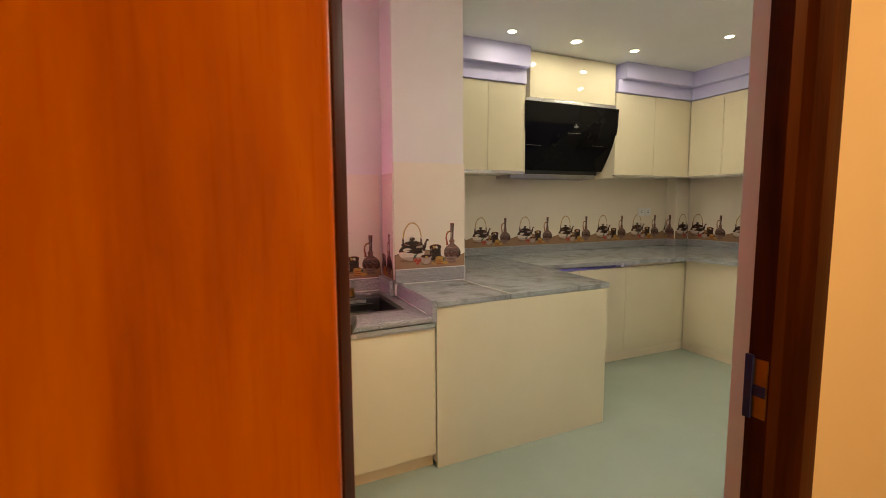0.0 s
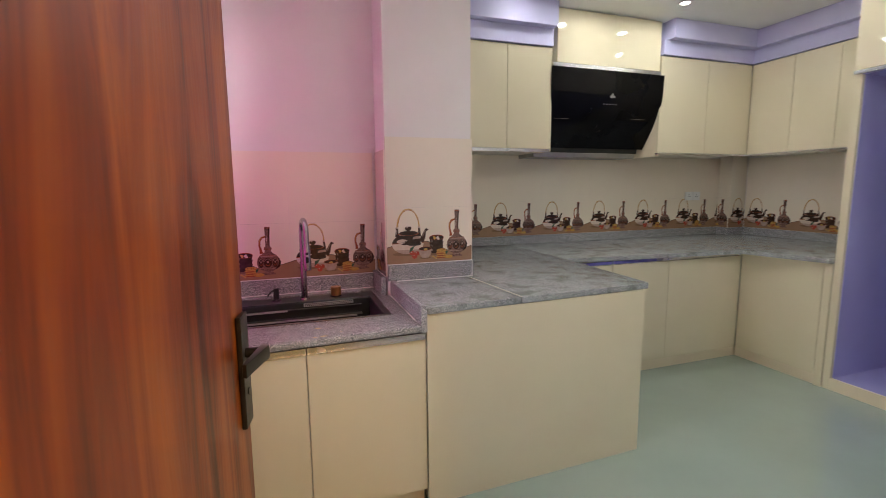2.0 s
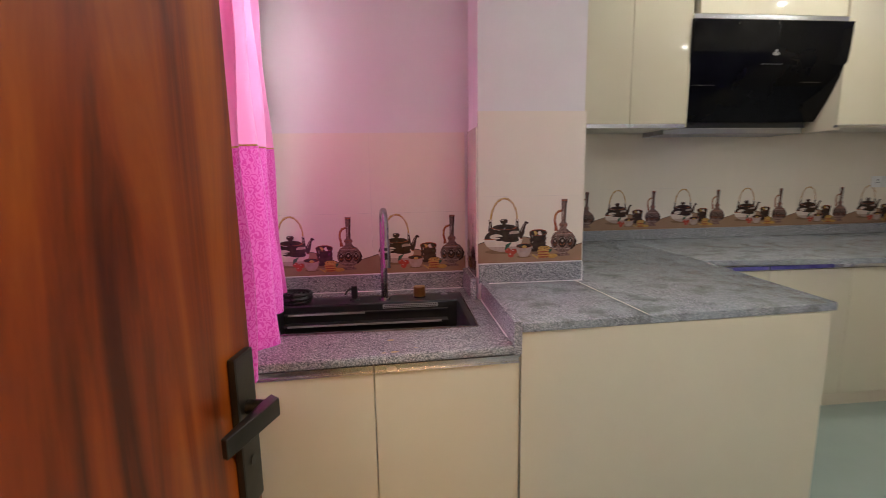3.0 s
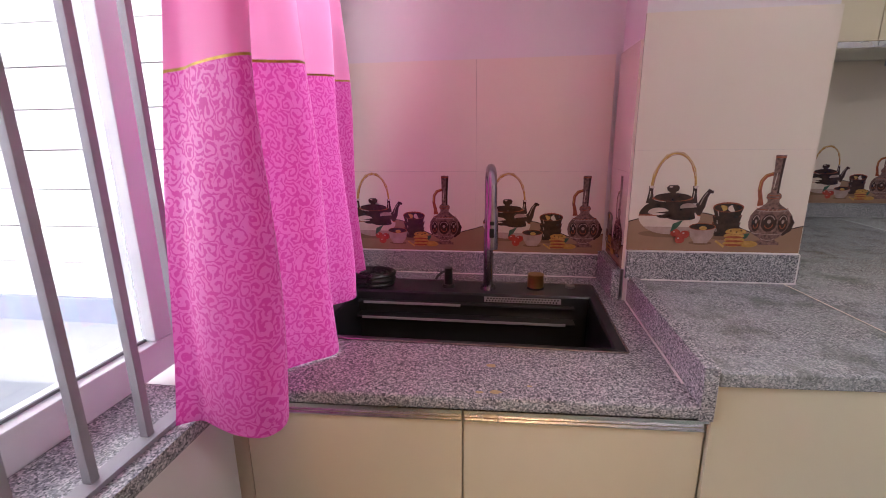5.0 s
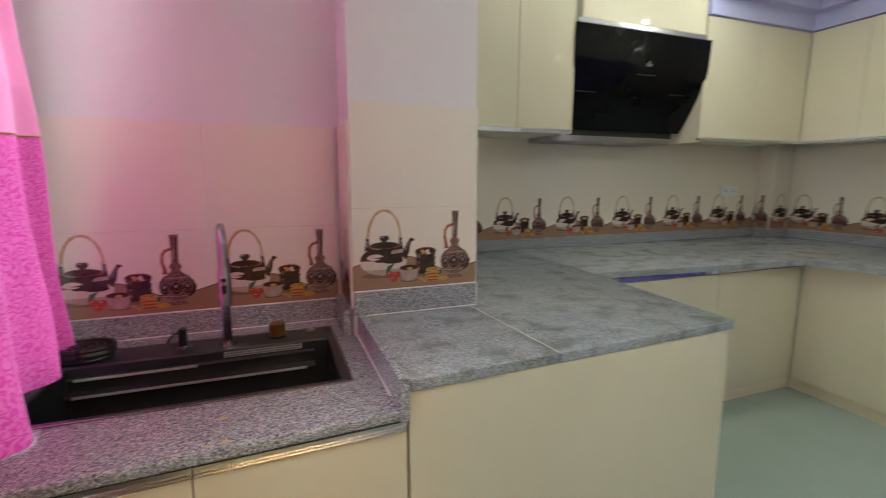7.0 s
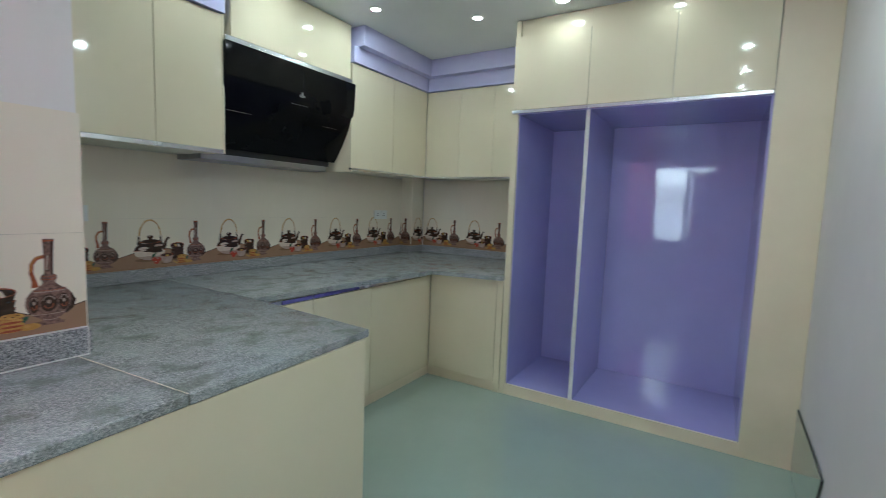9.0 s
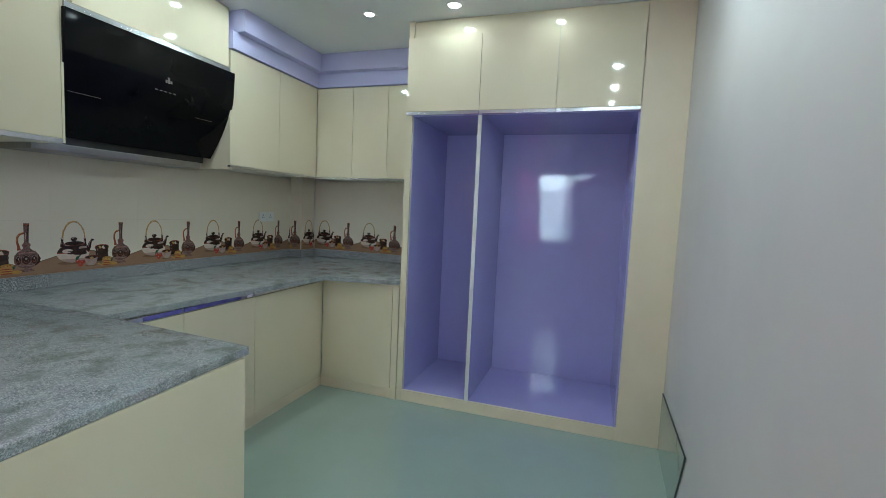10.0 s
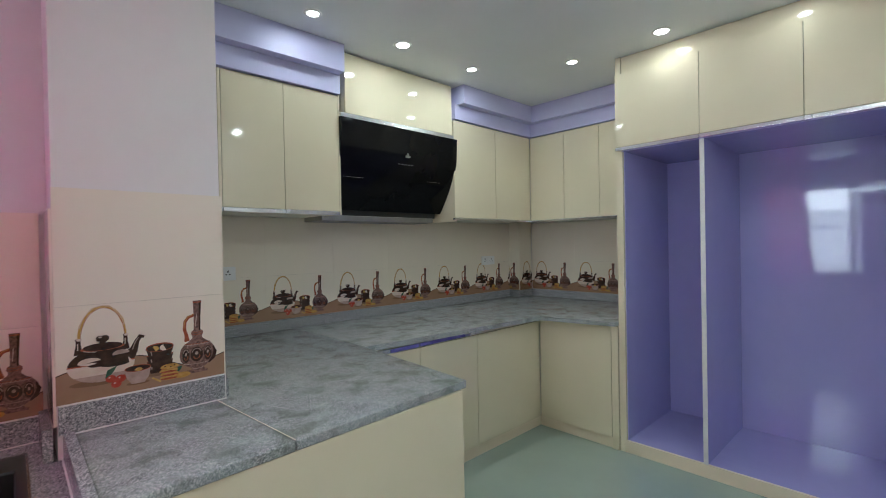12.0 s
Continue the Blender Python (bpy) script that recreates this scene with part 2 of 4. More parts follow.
# door wall with its opening
bm = bmesh.new()
prism(bm, [(JAMB1 + 0.05, HALLFACE), (5.2, HALLFACE), (5.2, DOORWALL1 + 0.01), (4.0, DOORWALL1), (JAMB1 + 0.05, DOORWALL0)], 0, CEIL)
prism(bm, [(JAMB1, 0.650), (JAMB1 + 0.05, 0.650), (JAMB1 + 0.05, DOORWALL0), (JAMB1 + 0.01, DOORWALL0)], 0, CEIL)
box(bm, JAMB0 - 0.06, JAMB1 + 0.05, HALLFACE, DOORWALL0, 2.16, CEIL)
box(bm, -1.6, JAMB0 - 0.06, HALLFACE, DOORWALL0, 0, CEIL)
structure("wall_door", bm, WALL, "painted wall with the kitchen doorway in it")
# hall
structure("wall_hall_right", boxed(JAMB1 + 0.05, 5.2, HALLFACE - 0.008, HALLFACE - 0.002, 0, CEIL), HALL_PAINT, "warm cream plaster on the hall side")
structure("wall_hall_end", boxed(2.4, 2.6, -2.2, HALLFACE - 0.01, 0, CEIL), HALL_PAINT, "plain cream wall closing the hall")
structure("wall_hall_rear", boxed(-1.6, 2.6, -2.2, -2.0, 0, CEIL), HALL_PAINT, "plain cream wall at the rear of the hall")
structure("wall_hall_left", boxed(-1.6, -1.4, -2.2, HALLFACE, 0, CEIL), HALL_PAINT, "plain cream wall of the hall")

# window wall
WY0, WY1, WZ0, WZ1 = 1.05, 2.86, 0.80, 2.25
bm = bmesh.new()
for y0, y1, z0, z1 in ((DOORWALL0, WY0, 0, CEIL), (WY1, SINKWALL, 0, CEIL), (WY0, WY1, 0, WZ0), (WY0, WY1, WZ1, CEIL)):
    box(bm, -0.25, 0.0, y0, y1, z0, z1)
structure("wall_window", bm, WALL, "white plastered wall with the barred window")

structure("wall_apron", boxed(0.001, 0.055, DOORWALL0 + 0.001, 2.150, 0.0, WZ0 - 0.001), WALL, "white plastered apron below the window sill", "wall")

# ---- doorway: frame, leaf, panel ----
def door_frame():
    f = thing("door_frame", "dark brown lacquered wooden door frame with stepped mouldings", "door frame")
    tagged(f, kind="structure")
    bm = prism(bmesh.new(), [(JAMB0 - 0.064, 0.418), (JAMB0 - 0.055, 0.410), (JAMB0 - 0.044, 0.428), (JAMB0 - 0.040, 0.450), (JAMB0 - 0.040, 0.520), (JAMB0 - 0.037, 0.536), (JAMB0 - 0.033, 0.540), (JAMB0 - 0.030, 0.552), (JAMB0 - 0.030, 0.600), (JAMB0 - 0.026, 0.612), (JAMB0 - 0.026, 0.646), (JAMB0 - 0.064, 0.646)], 0, 2.16, 0.002)
    part("jamb", bm, FRAME_WOOD, f, smooth=True)
    bm = prism(bmesh.new(), [(JAMB1 + 0.055, 0.649), (JAMB1 - 0.002, 0.649), (JAMB1 - 0.002, 0.632), (JAMB1 - 0.002, 0.606), (JAMB1 + 0.016, 0.596), (JAMB1 + 0.024, 0.580), (JAMB1 + 0.040, HALLFACE - 0.012), (JAMB1 + 0.084, HALLFACE - 0.012), (JAMB1 + 0.084, HALLFACE - 0.009), (JAMB1 + 0.055, HALLFACE - 0.009)], 0, 2.16, 0.001)
    part("jamb", bm, FRAME_WOOD, f, smooth=True)
    part("head", boxed(JAMB0 - 0.06, JAMB1 + 0.06, 0.54, 0.648, 2.10, 2.17, 0.004), FRAME_WOOD, f)
    bm = boxed(JAMB1 - 0.006, JAMB1 - 0.0025, 0.609, 0.636, 0.985, 1.105, 0.0005)
    plate = part("strike_plate", bm, BRASS, f, "brass strike plate edged with blue film")
    bm = bmesh.new()
    box(bm, JAMB1 - 0.014, JAMB1 - 0.0062, 0.634, 0.648, 0.982, 1.112, 0.0008)
    for z in (1.04,):
        box(bm, JAMB1 - 0.009, JAMB1 - 0.0062, 0.610, 0.633, z - 0.010, z + 0.012, 0.0006)
    part("film", bm, BLUEFILM, plate)
    return f


door_frame()
HINGE, LEAF_W, LEAF_T = (0.283, 0.655), 0.848, 0.036
leaf_turn = math.degrees(math.atan2(1.494 - HINGE[1], 0.414 - HINGE[0]))


def door_leaf():
    d = thing("door_leaf", "varnished red-brown wooden door standing wide open", "door")
    tagged(d, kind="structure")
    part("panel", boxed(0, LEAF_W, 0.0, LEAF_T, 0.012, 2.09, 0.002), WOOD, d)
    part("edge_strip", boxed(-0.003, -0.0005, 0.0005, LEAF_T - 0.0005, 0.012, 2.09, 0.0008), FRAME_WOOD, d, "dark stained door edge")
    hb = boxed(LEAF_W - 0.070, LEAF_W - 0.014, -0.012, -0.0005, 0.897, 1.142, 0.004)
    plate = part("lock_plate", hb, HANDLE, d, "dark bronze lock plate")
    bm = cylinder(bmesh.new(), (LEAF_W - 0.042, -0.012, 1.058), (LEAF_W - 0.042, -0.05, 1.058), 0.011)
    bm = prism(bm, [(LEAF_W - 0.150, -0.030), (LEAF_W - 0.153, -0.039), (LEAF_W - 0.040, -0.060), (LEAF_W - 0.028, -0.042), (LEAF_W - 0.056, -0.039)], 1.044, 1.072, 0.002)
    part("lever", bm, HANDLE, plate, smooth=True)
    part("keyhole", cylinder(bmesh.new(), (LEAF_W - 0.042, -0.0125, 0.972), (LEAF_W - 0.042, -0.0145, 0.972), 0.008), PLASTIC, plate)
    hb = boxed(LEAF_W - 0.070, LEAF_W - 0.014, LEAF_T + 0.0005, LEAF_T + 0.011, 0.897, 1.142, 0.004)
    part("lock_plate", hb, HANDLE, d)
    for z in (0.28, 1.17, 1.8):
        bm = boxed(-0.0055, -0.0032, 0.004, LEAF_T - 0.001, z - 0.065, z + 0.065, 0.0005)
        h = part("hinge", bm, BRASS, d, "worn brass butt hinge")
        for dz in (-0.03, 0.03):
            part("screw", cylinder(bmesh.new(), (-0.0054, 0.016, z + dz), (-0.0068, 0.016, z + dz), 0.0045, n=10), STEEL, h)
    d.matrix_world = pose(HINGE[0], HINGE[1], 0, 0, 0, leaf_turn)
    return d


door_leaf()
pw = thing("wood_panel", "orange-brown lacquered wooden panel beside the doorway", "wall panel")
part("board", prism(bmesh.new(), [(-0.62, 0.400), (JAMB0 - 0.060, 0.400), (JAMB0 - 0.057, 0.406), (JAMB0 - 0.0655, 0.416), (JAMB0 - 0.0655, HALLFACE - 0.002), (-0.62, HALLFACE - 0.002)], 0.0, 2.2, 0.002), PANEL_WOOD, pw)
tagged(pw, kind="structure")

# glossy tile skirting on the door wall
SK = thing("skirting_panel", "pale green glossy tile skirting with a black edge line", "skirting")
tagged(SK, kind="structure")


def on_doorwall(x):
    return DOORWALL0 + (DOORWALL1 - DOORWALL0) * (x - JAMB1) / (4.0 - JAMB1)


bm = bmesh.new()
vs = []
for off in (0.0015, 0.0115):
    vs.append([bm.verts.new((x, on_doorwall(x) + off, z)) for x, z in ((3.345, 0.0), (3.99, 0.0), (3.99, 0.36), (3.13, 0.39))])
bm.faces.new(vs[0]), bm.faces.new(vs[1][::-1])
for i in range(4):
    bm.faces.new((vs[0][i], vs[0][(i + 1) % 4], vs[1][(i + 1) % 4], vs[1][i]))
part("tile", bm, FLOOR, SK)
bm = bmesh.new()
tube(bm, [(3.99, on_doorwall(3.99) + 0.008, 0.363), (3.128, on_doorwall(3.13) + 0.008, 0.393)], 0.004, 6)
tube(bm, [(3.128, on_doorwall(3.13) + 0.008, 0.393), (3.345, on_doorwall(3.35) + 0.008, 0.003)], 0.004, 6)
part("edge_line", bm, PLASTIC, SK)

# ---- base units and granite ----
def door_front(parent, axis, at, a0, a1, z0, z1, label="", mat=None, thick=0.018, name="door"):
    """A flat door in the plane axis = at, that faces the lower side of the axis."""
    g = 0.0016
    if axis == "y":
        bm = boxed(a0 + g, a1 - g, at, at + thick, z0, z1, 0.0015)
    else:
        bm = boxed(at, at + thick, a0 + g, a1 - g, z0, z1, 0.0015)
    return part(name, bm, mat or CREAM, parent, label)


def profile(parent, axis, at, a0, a1, z0, z1, deep=0.014, mat=None):
    g = 0.002
    if axis == "y":
        bm = boxed(a0 + g, a1 - g, at, at + deep, z0, z1, 0.002)
    else:
        bm = boxed(at, at + deep, a0 + g, a1 - g, z0, z1, 0.002)
    return part("finger_profile", bm, mat or ALU, parent, "aluminium finger profile")


# unit below the sink, a little out of square with the window wall
u = thing("sink_base_cabinet", "cream laminate sink cabinet with two doors", "cabinet")
part("carcass", boxed(0.045, 1.04, 0.045, 0.78, 0.08, 0.56), CARCASS, u)
part("filler", boxed(0.03, 0.074, 0.016, 0.030, 0.0, 0.768), CREAM_EDGE, u)
part("rail", boxed(0.01, 1.04, 0.034, 0.044, 0.5605, 0.799), CARCASS, u)
part("plinth", boxed(0.006, 1.047, 0.046, 0.066, 0.0, 0.085), CREAM_EDGE, u)
for a, b in ((0.076, 0.562), (0.562, 1.0525)):
    door_front(u, "y", 0.012, a, b, 0.075, 0.768)
    part("finger_profile", boxed(a + 0.002, b - 0.002, 0.014, 0.026, 0.7725, 0.7985, 0.001), ALU, u, "aluminium finger profile")
    part("profile_lip", boxed(a + 0.002, b - 0.002, -0.002, 0.0135, 0.7925, 0.7990, 0.001), ALU, u, "bright aluminium lip")
    part("profile_lip", boxed(a + 0.002, b - 0.002, 0.004, 0.0135, 0.7690, 0.7720, 0.001), ALU, u)
u.matrix_world = pose(0, 2.155, 0, 0, 0, 2.7)

# peninsula: panel and body
u = thing("peninsula_cabinet", "cream laminate panelled peninsula below the granite top", "cabinet")
part("front_panel", prism(bmesh.new(), [(1.054, 2.206), (2.238, 2.249), (2.238, 2.267), (1.054, 2.224)], 0.0, 0.877), CREAM, u)
part("end_panel", prism(bmesh.new(), [(2.220, 2.2685), (2.238, 2.2685), (2.30, 3.055), (2.282, 3.055)], 0.0, 0.877), CREAM, u)
part("body", prism(bmesh.new(), [(1.054, 2.2265), (2.218, 2.2695), (2.218, 2.77), (1.054, 2.77)], 0.02, 0.875), CARCASS, u)

# back run
BY = 3.075
u = thing("back_base_cabinet", "cream laminate base cabinets below the back counter", "cabinet")
part("carcass", boxed(2.31, 4.93, BY + 0.022, BACK - 0.02, 0.08, 0.872), CARCASS, u)
part("plinth", boxed(2.31, 4.05, BY + 0.012, BY + 0.03, 0.0, 0.075), CREAM_EDGE, u)
for a, b in ((2.31, 2.72), (2.72, 3.24), (3.24, 3.985)):
    door_front(u, "y", BY, a, b, 0.078, 0.844)
    profile(u, "y", BY + 0.004, a, b, 0.848, 0.872, 0.012)

FILM = surface("violet_blue_protective_film", (0.10, 0.09, 0.38), (0.20, 0.18, 0.52), 25, 0.25)
for a, b in ((2.50, 2.715), (2.725, 3.12)):
    part("protective_film", boxed(a, b, BY + 0.001, BY + 0.0035, 0.850, 0.870, 0.0006), FILM, u, "violet-blue protective film strip")

# right run
RX = 3.985
u = thing("corner_base_cabinet", "cream laminate base cabinet beside the tall unit", "cabinet")
part("carcass", boxed(RX + 0.022, RIGHT - 0.02, 2.44, BY - 0.004, 0.08, 0.872), CARCASS, u)
part("plinth", boxed(RX + 0.016, RX + 0.034, 2.43, BY + 0.01, 0.0, 0.075), CREAM_EDGE, u)
door_front(u, "x", RX, 2.475, BY - 0.004, 0.078, 0.872)
door_front(u, "x", RX + 0.004, 2.425, 2.475, 0.0, 0.872, name="filler")

top = thing("granite_worktop", "speckled grey granite worktop, dusty from building work", "worktop")
bm = prism(bmesh.new(), [(1.053, 2.195), (1.509, 2.220), (1.461, 2.783), (1.053, 2.783)], TOP - 0.032, TOP, 0.005)
part("slab", bm, DUSTY_GRANITE, top, smooth=True)
bm = prism(bmesh.new(), [(1.511, 2.220), (2.274, 2.262), (2.335, 3.098), (2.345, 3.978), (1.494, 3.978), (1.494, 2.786), (1.463, 2.785)], TOP - 0.032, TOP, 0.005)
part("slab", bm, DUSTY_GRANITE, top, smooth=True)
bm = prism(bmesh.new(), [(2.3465, 3.098), (3.85, 2.975), (3.945, 2.425), (4.976, 2.425), (4.976, 3.843), (4.763, 3.843), (4.763, 3.978), (2.3465, 3.978)], TOP - 0.032, TOP, 0.005)
part("slab", bm, DUSTY_GRANITE, top, smooth=True)
bm = prism(bmesh.new(), [(1.5085, 2.224), (1.5115, 2.224), (1.4635, 2.782), (1.4605, 2.782)], TOP + 0.0002, TOP + 0.0012)
part("joint", bm, GROUT, top)

sinktop = thing("sink_worktop", "speckled grey granite sink worktop with a cut-out", "worktop")
SX0, SX1, SY0, SY1 = 0.105, 0.943, 2.405, 2.918
bm = bmesh.new()
for x0, x1, y0, y1 in ((0.002, 1.0235, 2.118, SY0), (0.002, 1.0235, SY1, SINKWALL - 0.001), (0.002, SX0, SY0, SY1), (SX1, 1.0235, SY0, SY1)):
    box(bm, x0, x1, y0, y1, SINKTOP - 0.031, SINKTOP)
bmesh.ops.remove_doubles(bm, verts=bm.verts, dist=0.0001)
front = [e for e in bm.edges if all(abs(v.co.y - 2.118) < 1e-4 for v in e.verts) and abs(e.verts[0].co.z - e.verts[1].co.z) < 1e-4]
bmesh.ops.bevel(bm, geom=front, offset=0.009, segments=3, profile=0.6, affect="EDGES")
for v in bm.verts:
    if v.co.y < 2.2:
        v.co.y += 0.026 + 0.05 * v.co.x
part("slab", bm, GRANITE, sinktop, smooth=True)
part("upstand", boxed(1.024, 1.052, 2.193, 2.783, SINKTOP - 0.031, TOP + 0.009, 0.004), GRANITE, sinktop, smooth=True)
part("sealant_line", boxed(1.0195, 1.0245, 2.28, 2.785, SINKTOP + 0.0002, SINKTOP + 0.003), SEAL, sinktop)
part("splash", boxed(0.002, 0.975, SINKWALL - 0.02, SINKWALL - 0.001, SINKTOP + 0.0005, 0.92, 0.002), GRANITE, sinktop)
part("splash", boxed(0.976, 1.0015, 2.785, SINKWALL - 0.001, SINKTOP + 0.0005, 0.935, 0.002), GRANITE, sinktop)
part("sealant_line", boxed(0.002, 0.975, SINKWALL - 0.0215, SINKWALL - 0.0005, 0.9202, 0.923), SEAL, sinktop)
part("sealant_line", boxed(0.002, 0.975, SINKWALL - 0.0235, SINKWALL - 0.0201, SINKTOP + 0.0005, SINKTOP + 0.004), SEAL, sinktop)

for name, b in (("column", (COL0 + 0.002, COL1, COLFACE - 0.02, COLFACE - 0.001)), ("back", (COL1 + 0.02, 4.763, BACK - 0.02, BACK - 0.001)), ("pier", (4.744, 4.7638, 3.845, BACK - 0.021)), ("pier_front", (4.744, 4.958, 3.8245, 3.8438)), ("right", (4.959, RIGHT - 0.001, 2.676, 3.8435)), ("right_pier", (4.899, 4.9195, 2.43, 2.656)), ("right_pier_side", (4.899, RIGHT - 0.001, 2.6562, 2.6755)), ("side", (COL1 + 0.001, COL1 + 0.0195, COLFACE, BACK - 0.001))):
    s = tagged(new("splashback_upstand", mesh_of("splashback_upstand", boxed(b[0], b[1], b[2], b[3], TOP + 0.0005, 1.0 if name == "column" else 0.982, 0.002), GRANITE)), "speckled grey granite upstand behind the worktop", "upstand", group="granite upstands")
    if name == "column":
        part("sealant_line", boxed(b[0], b[1], b[2] - 0.004, b[2] - 0.0002, TOP + 0.0004, TOP + 0.004), SEAL, s)
        part("sealant_line", boxed(b[0], b[1], b[2] - 0.001, b[3], 1.0002, 1.003), SEAL, s)
        part("sealant_line", boxed(b[1] + 0.0002, b[1] + 0.003, b[2] - 0.001, b[3], TOP, 1.0), SEAL, s)

# ---- wall units ----
UY, UX, UZ0, UZ1 = 3.545, 4.56, 1.678, 2.475


def wall_units():
    u = thing("wall_cabinet", "cream gloss wall cabinet with two doors and aluminium profile", "wall cabinet")
    part("carcass", boxed(COL1 + 0.005, 2.466, UY + 0.02, BACK - 0.002, UZ0 + 0.002, 2.445), CARCASS, u)
    for a, b in ((COL1 + 0.24, 1.75), (1.75, 2.10), (2.10, 2.465)):
        door_front(u, "y", UY, a, b, UZ0 + 0.022, 2.445)
        profile(u, "y", UY - 0.008, a, b, UZ0 - 0.004, UZ0 + 0.019, 0.032)
    part("end_panel", boxed(2.4665, 2.478, UY + 0.002, BACK - 0.002, UZ0, UZ1), CREAM, u)
    u = thing("wall_cabinet", "cream gloss wall cabinet with two doors beside the hood", "wall cabinet")
    part("carcass", boxed(3.542, UX, UY + 0.02, BACK - 0.002, UZ0 + 0.002, UZ1), CARCASS, u)
    part("end_panel", boxed(3.525, 3.5415, UY + 0.002, BACK - 0.002, UZ0 - 0.02, UZ1), CREAM_EDGE, u)
    for a, b in ((3.52, 4.04), (4.04, 4.555)):
        door_front(u, "y", UY, a, b, UZ0 + 0.012, UZ1)
        profile(u, "y", UY - 0.002, a, b, UZ0 - 0.006, UZ0 + 0.009, 0.026)
    u = thing("wall_cabinet", "cream gloss wall cabinet with three doors in the corner", "wall cabinet")
    part("carcass", boxed(UX + 0.02, RIGHT - 0.002, 2.43, UY + 0.015, UZ0 + 0.002, UZ1), CARCASS, u)
    for a, b in ((2.43, 2.84), (2.84, 3.18), (3.18, UY)):
        door_front(u, "x", UX, a, b, UZ0 + 0.012, UZ1)
        profile(u, "x", UX - 0.002, a, b, UZ0 - 0.006, UZ0 + 0.009, 0.026)
    u = thing("hood_cabinet", "cream gloss lift-up cabinet above the cooker hood", "wall cabinet")
    part("carcass", boxed(2.525, 3.50, UY + 0.02, BACK - 0.002, 2.348, CEIL - 0.002), CARCASS, u)
    door_front(u, "y", UY, 2.520, 3.505, 2.350, CEIL - 0.012)
    profile(u, "y", UY - 0.006, 2.480, 3.515, 2.318, 2.345, 0.03)


wall_units()

# lilac stepped bulkhead above the wall units
bulk = thing("bulkhead", "lilac painted stepped plaster bulkhead above the wall cabinets", "bulkhead")
tagged(bulk, kind="structure")
part("lower_step", boxed(COL1 + 0.001, 2.475, UY - 0.018, BACK - 0.001, 2.451, 2.575, 0.003), LILAC, bulk)
part("upper_step", boxed(COL1 + 0.001, 2.47, UY - 0.085, BACK - 0.001, 2.575, CEIL - 0.001, 0.003), LILAC, bulk)
part("lower_step", prism(bmesh.new(), [(3.523, UY - 0.018), (UX - 0.018, UY - 0.018), (UX - 0.018, 2.43), (RIGHT - 0.001, 2.43), (RIGHT - 0.001, BACK - 0.001), (3.523, BACK - 0.001)], UZ1 + 0.006, 2.60, 0.003), LILAC, bulk)
part("upper_step", prism(bmesh.new(), [(3.56, UY - 0.085), (UX - 0.085, UY - 0.085), (UX - 0.085, 2.43), (RIGHT - 0.001, 2.43), (RIGHT - 0.001, BACK - 0.001), (3.56, BACK - 0.001)], 2.60, CEIL - 0.001, 0.003), LILAC, bulk)

# cooker hood
hood = thing("cooker_hood", "black glass slanted cooker hood with a curved lower front", "cooker hood")
HX0, HX1 = 2.472, 3.535
n = 14
front_line = []
for i in range(n + 1):
    s = i / n
    z = 2.312 - s * 0.585
    y = 3.52 + 0.035 * s + 0.17 * max(0.0, s - 0.3) ** 1.6 / 0.7 ** 1.6
    front_line.append((y, z))
bm = bmesh.new()
rings = []
for y, z in front_line:
    rings.append([bm.verts.new(p) for p in ((HX0, y, z), (HX1, y, z), (HX1, y + 0.025, z + 0.004), (HX0, y + 0.025, z + 0.004))])
for a, b in zip(rings, rings[1:]):
    for k in range(4):
        bm.faces.new((a[k], a[(k + 1) % 4], b[(k + 1) % 4], b[k]))
bm.faces.new(rings[0]), bm.faces.new(rings[-1][::-1])
glass = part("glass_front", bm, BLACKGLASS, hood, smooth=True)
part("body", boxed(HX0 + 0.03, HX1 - 0.06, 3.74, BACK - 0.002, 1.69, 2.31), PLASTIC, hood)
part("tray", boxed(HX0 - 0.04, HX1 - 0.10, 3.72, BACK - 0.004, 1.650, 1.689, 0.004), STEEL, hood, "grey steel grease tray")


def on_hood(x, z, w, h, bmm, lift=0.0015):
    s = (2.312 - z) / 0.585
    y = 3.52 + 0.035 * s + 0.17 * max(0.0, s - 0.3) ** 1.6 / 0.7 ** 1.6 - lift
    box(bmm, x - w / 2, x + w / 2, y - 0.0008, y + 0.0004, z - h / 2, z + h / 2)


bm = bmesh.new()
on_hood(3.03, 2.125, 0.014, 0.034, bm)
on_hood(3.015, 2.118, 0.012, 0.016, bm)
on_hood(3.047, 2.118, 0.012, 0.014, bm)
part("emblem", bm, STEEL, glass, "small silver emblem")
bm = bmesh.new()
for i in range(5):
    on_hood(2.96 + i * 0.03, 2.06, 0.016, 0.004, bm)
part("touch_mark", bm, STEEL, glass)
for x, z, w in ((2.6, 1.94, 0.16), (3.33, 1.96, 0.14)):
    bm = bmesh.new()
    on_hood(x, z, w, 0.002, bm, 0.003)
    part("seam", bm, GUN, glass)

# ---- tall unit with two niches ----
TX, TY0, TY1 = 4.0, on_doorwall(4.0) + 0.002, 2.422
NB, NT, NBACK = 0.083, 2.093, 4.80
t = thing("tall_unit", "cream tall unit with two open violet niches below three doors", "tall cabinet")
part("side_panel", boxed(TX, RIGHT - 0.004, 2.385, TY1, 0.0, CEIL - 0.004), CREAM, t)
part("filler", boxed(TX, TX + 0.02, TY0, 0.872, 0.0, CEIL - 0.004), CREAM_EDGE, t)
part("plinth", boxed(TX + 0.001, TX + 0.02, 0.873, 2.384, 0.0, NB - 0.001), CREAM_EDGE, t)
part("frieze", boxed(TX + 0.012, TX + 0.03, 0.873, 2.384, 2.627, CEIL - 0.004), CREAM, t)
